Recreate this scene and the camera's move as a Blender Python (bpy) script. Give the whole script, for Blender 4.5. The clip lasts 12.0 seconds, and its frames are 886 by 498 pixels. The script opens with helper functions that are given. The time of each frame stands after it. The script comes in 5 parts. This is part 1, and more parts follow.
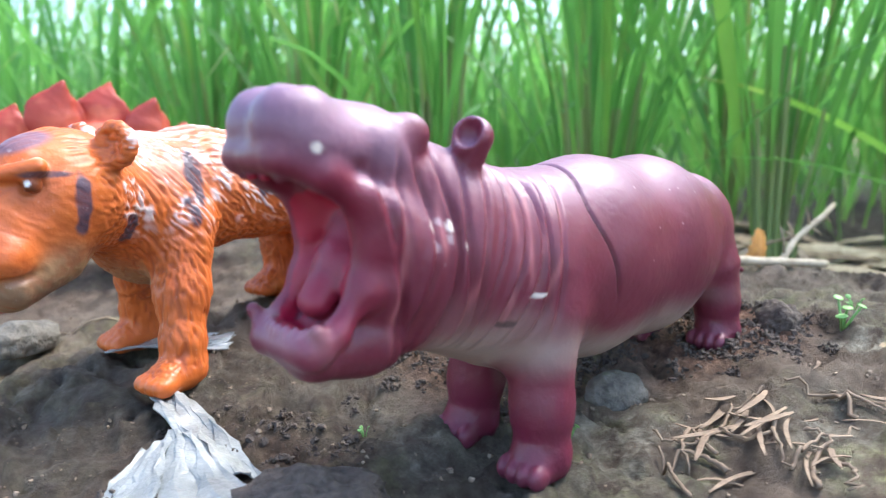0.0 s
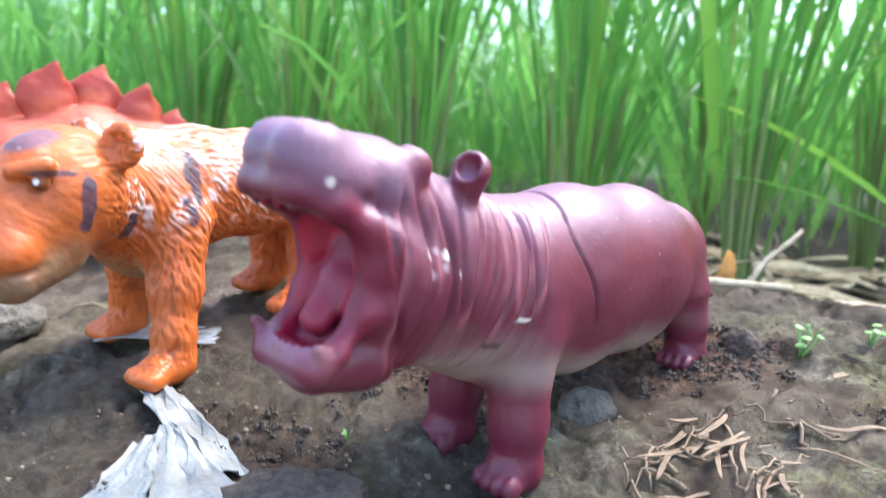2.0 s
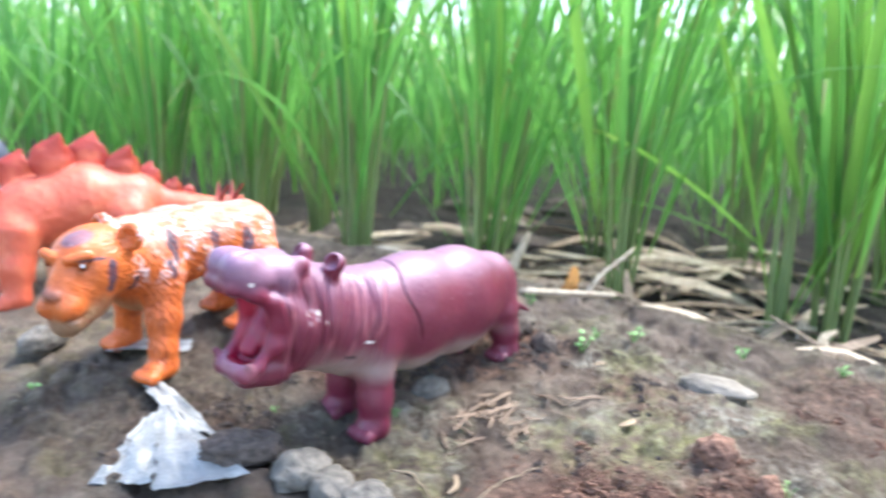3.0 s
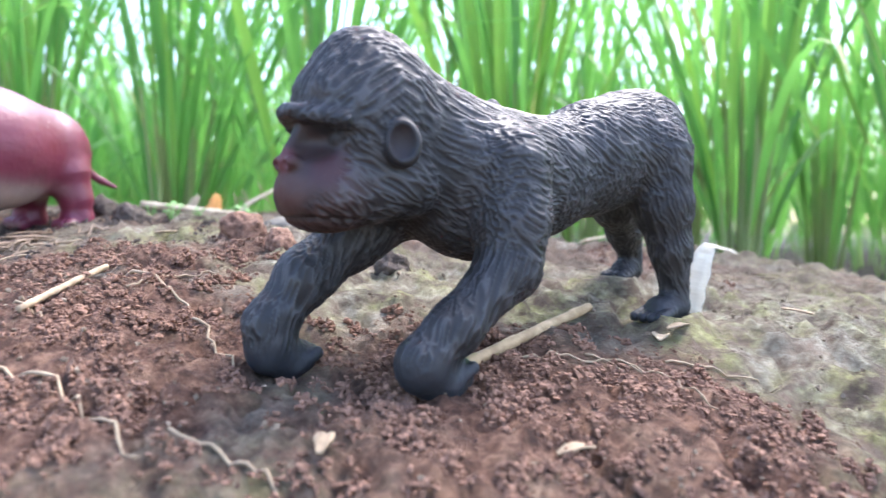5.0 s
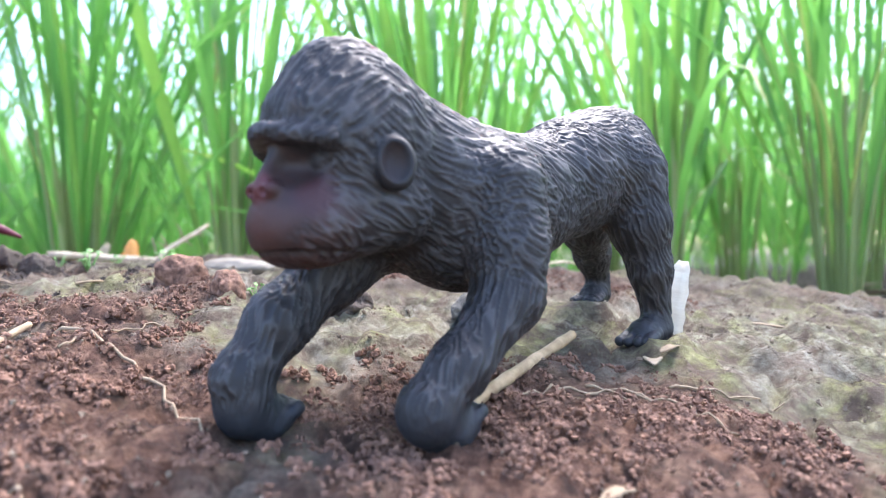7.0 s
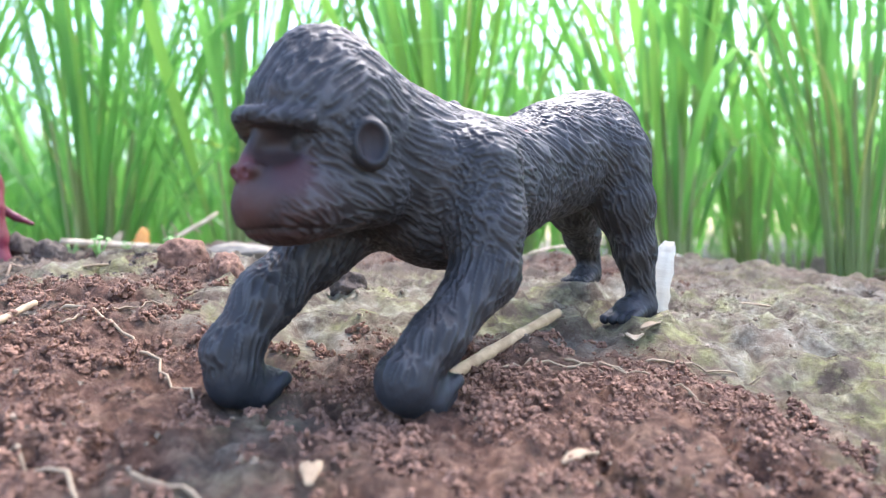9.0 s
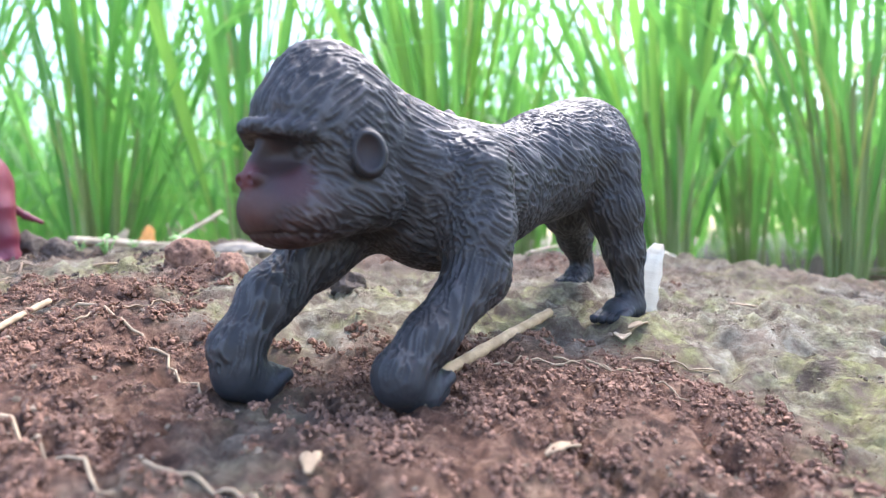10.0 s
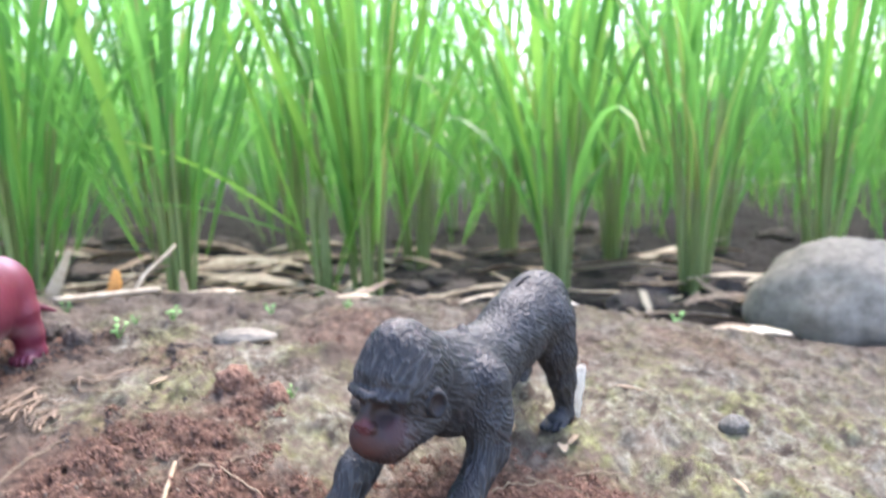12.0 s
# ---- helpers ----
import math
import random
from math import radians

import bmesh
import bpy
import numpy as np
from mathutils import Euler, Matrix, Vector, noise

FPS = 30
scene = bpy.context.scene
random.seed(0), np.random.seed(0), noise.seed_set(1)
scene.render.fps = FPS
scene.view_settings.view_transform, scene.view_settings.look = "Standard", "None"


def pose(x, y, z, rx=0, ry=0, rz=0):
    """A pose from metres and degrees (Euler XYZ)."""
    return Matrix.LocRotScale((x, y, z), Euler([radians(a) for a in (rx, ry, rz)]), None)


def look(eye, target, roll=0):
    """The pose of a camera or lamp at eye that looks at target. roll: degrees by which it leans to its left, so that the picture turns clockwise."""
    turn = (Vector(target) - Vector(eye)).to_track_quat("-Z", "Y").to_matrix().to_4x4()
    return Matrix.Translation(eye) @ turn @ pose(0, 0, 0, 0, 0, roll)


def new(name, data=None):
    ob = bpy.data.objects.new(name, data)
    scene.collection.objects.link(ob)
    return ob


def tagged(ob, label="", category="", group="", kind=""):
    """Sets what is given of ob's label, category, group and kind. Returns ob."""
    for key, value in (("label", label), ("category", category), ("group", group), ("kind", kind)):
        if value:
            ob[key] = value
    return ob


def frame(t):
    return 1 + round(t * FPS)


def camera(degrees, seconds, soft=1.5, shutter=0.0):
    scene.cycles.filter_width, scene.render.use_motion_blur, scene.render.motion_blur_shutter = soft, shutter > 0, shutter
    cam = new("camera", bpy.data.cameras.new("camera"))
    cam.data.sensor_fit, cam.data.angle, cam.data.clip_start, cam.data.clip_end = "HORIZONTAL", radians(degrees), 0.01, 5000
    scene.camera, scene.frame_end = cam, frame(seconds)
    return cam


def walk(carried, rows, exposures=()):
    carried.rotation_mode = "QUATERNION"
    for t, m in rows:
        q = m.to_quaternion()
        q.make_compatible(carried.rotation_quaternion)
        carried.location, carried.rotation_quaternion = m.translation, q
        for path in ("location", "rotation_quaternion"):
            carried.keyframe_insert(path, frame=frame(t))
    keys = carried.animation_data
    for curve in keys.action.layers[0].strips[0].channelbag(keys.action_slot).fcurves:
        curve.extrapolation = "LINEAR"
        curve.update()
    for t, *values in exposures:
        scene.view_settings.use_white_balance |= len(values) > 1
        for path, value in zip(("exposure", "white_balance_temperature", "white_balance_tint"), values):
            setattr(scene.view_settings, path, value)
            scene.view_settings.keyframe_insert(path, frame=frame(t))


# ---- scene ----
cam = camera(65.9, 12.0, soft=1.15, shutter=0.4)
cam.data.dof.use_dof = True
cam.data.dof.focus_distance = 0.18
cam.data.dof.aperture_fstop = 15.0
METRES, EYE, TILT, LEAN, TURN = 0.55, 0.12, -9.0, 0.0, 0.0
ROWS = [
    (0.0, 0.0, 0.0, 0.0, -0.0, -0.0, -0.0),
    (0.5, 0.0133, -0.0048, -0.0016, -0.16, 0.2, -1.61),
    (1.0, 0.0154, -0.0068, -0.0049, -1.21, 0.42, -2.62),
    (1.5, 0.0006, -0.0065, -0.0024, -1.29, -0.05, -3.29),
    (2.0, -0.0083, -0.0154, 0.0137, -2.12, -0.89, -3.49),
    (2.5, -0.0251, -0.1196, 0.0896, -3.69, -2.71, -3.45),
    (3.0, 0.0427, -0.2321, 0.0778, -4.99, -2.9, -2.86),
    (3.5, 0.1507, -0.2207, -0.0219, -8.35, -0.49, -2.57),
    (5.5, 0.2396, -0.2518, -0.1449, -25.28, 6.11, 3.31),
    (6.0, 0.2434, -0.2313, -0.1475, -27.14, 6.57, 4.37),
    (6.5, 0.2343, -0.2159, -0.137, -27.97, 7.18, 5.04),
    (7.0, 0.2194, -0.2076, -0.1355, -28.81, 8.04, 5.68),
    (9.0, 0.2262, -0.2232, -0.1431, -27.46, 7.34, 5.81),
    (9.5, 0.2284, -0.2325, -0.1433, -26.96, 7.22, 5.67),
    (10.0, 0.2228, -0.2378, -0.1425, -27.25, 7.06, 5.54),
    (10.5, 0.2064, -0.2577, -0.1162, -28.33, 5.16, 5.47),
    (11.0, 0.1691, -0.2924, -0.1026, -31.83, 3.91, 5.96),
    (11.5, 0.1395, -0.3128, -0.0722, -34.87, 1.39, 6.23),
    (12.0, 0.0834, -0.333, 0.0263, -38.04, -1.73, 6.16),
]
walk(cam, [(t, pose(0, 0, EYE, TILT, LEAN, TURN) @ pose(METRES * x, METRES * y, METRES * z, 90 + pitch, roll, yaw)) for t, x, y, z, yaw, pitch, roll in ROWS],
     exposures=[(0.0, 2.14, 6250, 9), (1.5, 2.28, 6250, 9), (2.0, 2.3, 6250, 10), (3.0, 2.46, 6250, 12), (5.3, 2.56, 6250, 17), (11.0, 2.56, 6350, 18), (12.0, 2.5, 6450, 19)])

# ---- light ----
world = bpy.data.worlds.new("sky")
scene.world = world
world.use_nodes = True
wn = world.node_tree
sky = wn.nodes.new("ShaderNodeTexSky")
sky.sky_type = "NISHITA"
sky.sun_disc = False
sky.sun_elevation = radians(58)
sky.sun_rotation = radians(60)
sky.dust_density = 2.0
sky.air_density = 1.0
wn.links.new(sky.outputs[0], wn.nodes["Background"].inputs[0])
wn.nodes["Background"].inputs[1].default_value = 0.15
sun = new("sun", bpy.data.lights.new("sun", "SUN"))
sun.data.energy = 1.2
sun.data.angle = radians(25)
sun.data.color = (1.0, 0.98, 0.95)
sun.matrix_world = look((0.75, 0.43, 1.4), (0, 0, 0))

# ---- small helpers ----
rng = np.random.default_rng(7)


def smooth(a, b, x):
    t = np.clip((np.asarray(x, float) - a) / (b - a), 0, 1)
    return t * t * (3 - 2 * t)


TABLE = np.random.default_rng(3).random((48, 48, 48)).astype(np.float32)


def grain(p):
    """Smooth value noise, 0 to 1, of points (n, 3), one lattice cell a unit."""
    i = np.floor(p).astype(int)
    f = p - i
    f = f * f * (3 - 2 * f)
    out = 0
    for a in (0, 1):
        for b in (0, 1):
            for c in (0, 1):
                w = (f[:, 0] if a else 1 - f[:, 0]) * (f[:, 1] if b else 1 - f[:, 1]) * (f[:, 2] if c else 1 - f[:, 2])
                out = out + w * TABLE[(i[:, 0] + a) % 48, (i[:, 1] + b) % 48, (i[:, 2] + c) % 48]
    return out


def fractal(p, octaves=4, gain=0.5):
    out, amp, total = 0, 1.0, 0
    for k in range(octaves):
        out = out + amp * grain(p * 2 ** k + 7.3 * k)
        total += amp
        amp *= gain
    return out / total


GROUND = (0.0234, 0.1978, -0.2515, -0.0779, 0.1109, -0.1647)
SWELLS = ((0.03, 0.155, 0.055, -0.008), (0.06, 0.20, 0.03, -0.004), (0.145, 0.11, 0.06, 0.006), (0.115, 0.055, 0.03, 0.003), (0.25, -0.02, 0.05, -0.003),
          (0.19, 0.0, 0.025, -0.003), (0.155, 0.006, 0.025, -0.005), (0.268, 0.012, 0.02, 0.003), (0.272, 0.046, 0.02, 0.004), (-0.05, 0.243, 0.025, 0.003), (-0.07, 0.268, 0.025, 0.005),
          (0.02, 0.158, 0.025, -0.002), (0.16, 0.34, 0.08, -0.003), (0.42, 0.10, 0.1, 0.006))


def ground_base(x, y):
    """Height of the bank and the field, without clods."""
    x, y = np.asarray(x, float), np.asarray(y, float)
    s, u = x * 0.66 + y * 0.75, x * 0.75 - y * 0.66
    a, b = np.clip(s, -0.25, 0.36), np.clip(u, -0.33, 0.45)
    q = GROUND[0] + GROUND[1] * a + GROUND[2] * a * a + GROUND[3] * b + GROUND[4] * a * b + GROUND[5] * b * b
    for cx, cy, r, h in SWELLS:
        q = q + h * np.exp(-((x - cx) ** 2 + (y - cy) ** 2) / (r * r))
    t = smooth(0.33, 0.56, s)
    return q * (1 - t) - 0.02 * t


def crumbly(x, y):
    """How loose the soil is, 0 to 1: crumbs round the ape's fists, behind the hippo and towards the tiger."""
    x, y = np.asarray(x, float), np.asarray(y, float)
    out = 0
    for cx, cy, r, w in ((0.20, -0.03, 0.068, 1.0), (0.11, 0.02, 0.06, 1.0), (0.10, 0.075, 0.055, 0.9), (0.085, 0.235, 0.045, 1.0), (0.015, 0.215, 0.045, 0.7), (0.15, 0.10, 0.022, 0.8),
                         (-0.05, 0.15, 0.04, 0.5), (0.238, -0.030, 0.034, 0.9), (0.15, 0.17, 0.03, 0.5), (0.10, -0.09, 0.09, 0.8), (0.33, 0.10, 0.05, 0.5), (0.25, 0.165, 0.045, 0.55), (0.42, 0.04, 0.04, 0.45)):
        d = np.hypot(x - cx, y - cy) / r
        out = np.maximum(out, w * (1 - smooth(0.55, 1.15, d)))
    p = np.stack([x * 45, y * 45, 0 * x + 5.5], -1).reshape(-1, 3)
    return np.clip(out * (0.4 + 1.1 * fractal(p, 3).reshape(x.shape)), 0, 1)


def ground_z(x, y):
    x, y = np.asarray(x, float), np.asarray(y, float)
    loose = crumbly(x, y)
    p = np.stack([x, y, 0 * x], -1).reshape(-1, 3)
    near = 1 - smooth(0.5, 0.75, np.abs(x * 0.66 + y * 0.75))
    big = (fractal(p * 22 + 3.1, 3).reshape(x.shape) - 0.5) * 0.008
    mid = (fractal(p * 110 + 9.7, 3).reshape(x.shape) - 0.5) * 0.0035
    flake = fractal(p * np.array((70, 70, 1)) + 4.4, 3).reshape(x.shape)
    step = (smooth(0.44, 0.48, flake) + smooth(0.56, 0.59, flake) - 1) * 0.0022 * (1 - loose) - 0.004 * np.exp(-((fractal(p * 38 + 8.8, 3).reshape(x.shape) - 0.5) / 0.018) ** 2)
    pits = (fractal(p * 240 + 5.2, 2).reshape(x.shape) - 0.5) * 0.0026 * (1 - loose)
    mid = mid * 1.3 + step + pits
    fine = (fractal(p * 330 + 1.7, 2).reshape(x.shape) - 0.45) * 0.006 * loose
    mud = (fractal(p * 14 + 6.1, 4, 0.6).reshape(x.shape) - 0.5) * 0.05 * smooth(0.42, 0.6, x * 0.66 + y * 0.75) * (1 - smooth(1.9, 2.3, x * 0.66 + y * 0.75))
    return ground_base(x, y) + (big + mid) * near + fine + mud


def on_ground(x, y):
    return float(ground_z(np.array([x]), np.array([y]))[0])


def mesh_from(name, verts, faces, material=None, shade=True):
    me = bpy.data.meshes.new(name)
    me.from_pydata(verts, [], faces)
    if material:
        me.materials.append(material)
    if shade:
        me.polygons.foreach_set("use_smooth", [True] * len(me.polygons))
    me.update()
    return me


def part(name, data, parent, label="", m=None):
    ob = new(name, data)
    ob.parent = parent
    if m is not None:
        ob.matrix_basis = m
    if label:
        ob["label"] = label
    return ob


# ---- materials ----
def material(name):
    m = bpy.data.materials.new(name)
    m.use_nodes = True
    return m, m.node_tree, m.node_tree.nodes["Principled BSDF"]


def node(nt, kind, **values):
    n = nt.nodes.new(kind)
    for key, value in values.items():
        n.inputs[key.replace("_", " ")].default_value = value
    return n


def ramp(nt, source, stops):
    r = nt.nodes.new("ShaderNodeValToRGB")
    while len(r.color_ramp.elements) < len(stops):
        r.color_ramp.elements.new(0.5)
    for e, (pos, col) in zip(r.color_ramp.elements, stops):
        e.position, e.color = pos, (*col, 1)
    nt.links.new(source, r.inputs[0])
    return r.outputs[0]


def mixed(nt, fac, a, b, mode="MIX"):
    n = nt.nodes.new("ShaderNodeMix")
    n.data_type, n.blend_type = "RGBA", mode
    for slot, v in ((0, fac), (6, a), (7, b)):
        if isinstance(v, bpy.types.NodeSocket):
            nt.links.new(v, n.inputs[slot])
        else:
            n.inputs[slot].default_value = v if slot == 0 else (*v, 1)
    return n.outputs[2]


def bump(nt, bsdf, height, strength, distance):
    b = node(nt, "ShaderNodeBump", Strength=strength, Distance=distance)
    nt.links.new(height, b.inputs["Height"])
    nt.links.new(b.outputs[0], bsdf.inputs["Normal"])


def object_noise(nt, scale, detail=4, rough=0.55, stretch=(1, 1, 1), space="Object"):
    tc = nt.nodes.new("ShaderNodeTexCoord")
    mp = nt.nodes.new("ShaderNodeMapping")
    mp.inputs["Scale"].default_value = stretch
    nt.links.new(tc.outputs[space], mp.inputs[0])
    n = node(nt, "ShaderNodeTexNoise", Scale=scale, Detail=detail, Roughness=rough)
    nt.links.new(mp.outputs[0], n.inputs["Vector"])
    return n.outputs[0]


def toy_plastic(name, rough, wear, fleck, coat=0.0):
    """Painted soft plastic: the paint's zones come with the mesh; scuffs, dust and a fine skin on top."""
    m, nt, b = material(name)
    paint = nt.nodes.new("ShaderNodeVertexColor")
    paint.layer_name = "paint"
    blotch = object_noise(nt, 60, 5)
    col = mixed(nt, 0.35, paint.outputs[0], ramp(nt, blotch, [(0.3, (0.35, 0.35, 0.35)), (0.7, (0.65, 0.65, 0.65))]), "OVERLAY")
    scuff = ramp(nt, object_noise(nt, 420, 6, 0.7), [(0.62, (0, 0, 0)), (0.72, (1, 1, 1))])
    k = nt.nodes.new("ShaderNodeMath")
    k.operation = "MULTIPLY"
    k.inputs[1].default_value = wear
    nt.links.new(scuff, k.inputs[0])
    col = mixed(nt, k.outputs[0], col, fleck)
    nt.links.new(col, b.inputs["Base Color"])
    nt.links.new(ramp(nt, object_noise(nt, 90, 4), [(0.3, (rough - 0.08,) * 3), (0.7, (rough + 0.12,) * 3)]), b.inputs["Roughness"])
    b.inputs["Coat Weight"].default_value = coat
    b.inputs["Coat Roughness"].default_value = 0.35
    b.inputs["Subsurface Weight"].default_value = 0.05
    b.inputs["Subsurface Scale"].default_value = 0.003
    bump(nt, b, object_noise(nt, 700, 4), 0.25, 0.0006)
    return m


def soil_material():
    m, nt, b = material("bank_soil")
    loose = nt.nodes.new("ShaderNodeAttribute")
    loose.attribute_name = "loose"
    moss_zone = nt.nodes.new("ShaderNodeAttribute")
    moss_zone.attribute_name = "moss"
    wet = nt.nodes.new("ShaderNodeAttribute")
    wet.attribute_name = "wet"
    fine = object_noise(nt, 260, 8, 0.65)
    mid = object_noise(nt, 40, 6, 0.6)
    crust = ramp(nt, mid, [(0.3, (0.08, 0.058, 0.043)), (0.5, (0.215, 0.162, 0.118)), (0.72, (0.38, 0.30, 0.225))])
    red = ramp(nt, fine, [(0.32, (0.055, 0.026, 0.017)), (0.5, (0.19, 0.098, 0.064)), (0.68, (0.40, 0.235, 0.155))])
    col = mixed(nt, loose.outputs["Fac"], crust, red)
    moss = mixed(nt, ramp(nt, object_noise(nt, 32, 5, 0.65), [(0.42, (0, 0, 0)), (0.6, (1, 1, 1))]), ramp(nt, fine, [(0.3, (0.27, 0.24, 0.175)), (0.7, (0.64, 0.59, 0.46))]), ramp(nt, fine, [(0.3, (0.23, 0.22, 0.085)), (0.7, (0.50, 0.48, 0.23))]))
    edge = ramp(nt, object_noise(nt, 120, 7, 0.7), [(0.40, (0, 0, 0)), (0.58, (1, 1, 1))])
    k = nt.nodes.new("ShaderNodeMath")
    k.operation = "MULTIPLY"
    nt.links.new(edge, k.inputs[0])
    nt.links.new(moss_zone.outputs["Fac"], k.inputs[1])
    col = mixed(nt, k.outputs[0], col, moss)
    col = mixed(nt, wet.outputs["Fac"], col, ramp(nt, fine, [(0.3, (0.013, 0.011, 0.010)), (0.7, (0.046, 0.037, 0.031))]))
    col = mixed(nt, 0.5, col, ramp(nt, fine, [(0.25, (0.3, 0.3, 0.3)), (0.75, (0.7, 0.7, 0.7))]), "OVERLAY")
    nt.links.new(col, b.inputs["Base Color"])
    b.inputs["Roughness"].default_value = 0.9
    b.inputs["Specular IOR Level"].default_value = 0.3
    bump(nt, b, object_noise(nt, 560, 10, 0.8), 1.0, 0.005)
    return m


def blade_material(name, low, high, dry=(0.45, 0.36, 0.14)):
    """A rice blade: fine ribs along it, paler towards the tip, light shining through."""
    m, nt, b = material(name)
    uv = nt.nodes.new("ShaderNodeUVMap")
    sep = nt.nodes.new("ShaderNodeSeparateXYZ")
    nt.links.new(uv.outputs[0], sep.inputs[0])
    col = ramp(nt, sep.outputs[1], [(0.0, (0.16, 0.2, 0.07)), (0.12, low), (0.7, high), (1.0, dry)])
    isle = nt.nodes.new("ShaderNodeNewGeometry")
    info = nt.nodes.new("ShaderNodeObjectInfo")
    add = nt.nodes.new("ShaderNodeMath")
    add.operation = "ADD"
    nt.links.new(isle.outputs["Random Per Island"], add.inputs[0])
    nt.links.new(info.outputs["Random"], add.inputs[1])
    fr = nt.nodes.new("ShaderNodeMath")
    fr.operation = "FRACT"
    nt.links.new(add.outputs[0], fr.inputs[0])
    col = mixed(nt, 0.75, col, ramp(nt, fr.outputs[0], [(0.0, (0.33, 0.36, 0.3)), (0.6, (0.5, 0.5, 0.5)), (1.0, (0.66, 0.62, 0.5))]), "OVERLAY")
    col = mixed(nt, 0.3, col, ramp(nt, object_noise(nt, 30, 4), [(0.3, (0.35, 0.35, 0.35)), (0.7, (0.65, 0.65, 0.65))]), "OVERLAY")
    nt.links.new(col, b.inputs["Base Color"])
    b.inputs["Roughness"].default_value = 0.42
    ribs = node(nt, "ShaderNodeTexWave", Scale=6.0, Distortion=0.3)
    nt.links.new(uv.outputs[0], ribs.inputs[0])
    bump(nt, b, ribs.outputs[1], 0.15, 0.0006)
    tr = nt.nodes.new("ShaderNodeBsdfTranslucent")
    nt.links.new(mixed(nt, 0.45, col, (0.30, 0.72, 0.14)), tr.inputs[0])
    mix = nt.nodes.new("ShaderNodeMixShader")
    mix.inputs[0].default_value = 0.5
    nt.links.new(b.outputs[0], mix.inputs[1])
    nt.links.new(tr.outputs[0], mix.inputs[2])
    nt.links.new(mix.outputs[0], nt.nodes["Material Output"].inputs[0])
    return m


def plain_material(name, stops, scale, rough, stretch=(1, 1, 1), relief=0.5, distance=0.001):
    m, nt, b = material(name)
    n = object_noise(nt, scale, 6, 0.6, stretch)
    info = nt.nodes.new("ShaderNodeObjectInfo")
    col = mixed(nt, 0.4, ramp(nt, n, stops), ramp(nt, info.outputs["Random"], [(0, (0.38, 0.38, 0.38)), (1, (0.62, 0.62, 0.62))]), "OVERLAY")
    nt.links.new(col, b.inputs["Base Color"])
    b.inputs["Roughness"].default_value = rough
    bump(nt, b, n, relief, distance)
    return m


M_SOIL = soil_material()
M_BLADE = blade_material("rice_blade", (0.085, 0.245, 0.06), (0.155, 0.39, 0.10))
M_BRIGHT = blade_material("young_blade", (0.18, 0.34, 0.06), (0.30, 0.52, 0.09))
M_DRY = blade_material("dry_blade", (0.30, 0.24, 0.10), (0.40, 0.33, 0.15))
M_STEM = plain_material("rice_stem", [(0.3, (0.12, 0.17, 0.05)), (0.7, (0.28, 0.33, 0.11))], 60, 0.55, (1, 1, 0.08))
M_STRAW = plain_material("dry_straw", [(0.3, (0.14, 0.09, 0.058)), (0.7, (0.34, 0.25, 0.165))], 150, 0.8, (1, 0.12, 1))
M_ROOT = plain_material("dry_root", [(0.3, (0.20, 0.14, 0.085)), (0.7, (0.42, 0.32, 0.20))], 200, 0.8)
M_TWIG = plain_material("tan_twig", [(0.3, (0.36, 0.23, 0.11)), (0.7, (0.66, 0.48, 0.27))], 200, 0.65)
M_TAN = plain_material("tan_stone", [(0.3, (0.16, 0.135, 0.10)), (0.7, (0.33, 0.285, 0.22))], 90, 0.9, relief=0.8)
M_STONE = plain_material("grey_stone", [(0.3, (0.075, 0.07, 0.058)), (0.7, (0.22, 0.20, 0.165))], 220, 0.9, relief=1.0, distance=0.003)
M_CRUMB = plain_material("soil_crumb", [(0.3, (0.065, 0.030, 0.019)), (0.7, (0.33, 0.185, 0.12))], 500, 0.95, relief=0.8)
M_CLOD = plain_material("dark_clod", [(0.3, (0.045, 0.034, 0.028)), (0.7, (0.15, 0.115, 0.09))], 320, 0.95, relief=1.0, distance=0.003)
M_GRIT = plain_material("grit", [(0.3, (0.12, 0.085, 0.055)), (0.7, (0.34, 0.26, 0.18))], 500, 0.95)
M_CHIP = plain_material("pale_husk", [(0.3, (0.34, 0.25, 0.16)), (0.7, (0.58, 0.48, 0.34))], 180, 0.6, (1, 0.1, 1))
# cream husk, brightened: light shining through it is put into the colour
M_HUSK = plain_material("cream_husk", [(0.3, (0.66, 0.55, 0.40)), (0.7, (0.85, 0.77, 0.62))], 180, 0.6, (1, 0.1, 1))
M_LEAF_DRY = plain_material("orange_leaf", [(0.3, (0.38, 0.14, 0.03)), (0.7, (0.65, 0.30, 0.06))], 150, 0.6)
M_SPROUT = plain_material("sprout_green", [(0.3, (0.16, 0.36, 0.08)), (0.7, (0.35, 0.6, 0.2))], 200, 0.5)
M_FOIL = plain_material("plastic_wrap", [(0.3, (0.17, 0.18, 0.17)), (0.6, (0.29, 0.30, 0.285)), (0.75, (0.47, 0.48, 0.46))], 90, 0.3, relief=0.9, distance=0.002)
M_TIGER = toy_plastic("tiger_paint", 0.45, 0.25, (0.75, 0.62, 0.55))
M_HIPPO = toy_plastic("hippo_paint", 0.45, 0.07, (0.45, 0.34, 0.37), 0.06)
M_APE = toy_plastic("ape_paint", 0.58, 0.05, (0.25, 0.24, 0.23), 0.0)
M_STEGO = toy_plastic("stegosaur_paint", 0.45, 0.10, (0.8, 0.55, 0.5))
M_GREY = toy_plastic("grey_paint", 0.5, 0.05, (0.4, 0.42, 0.45))

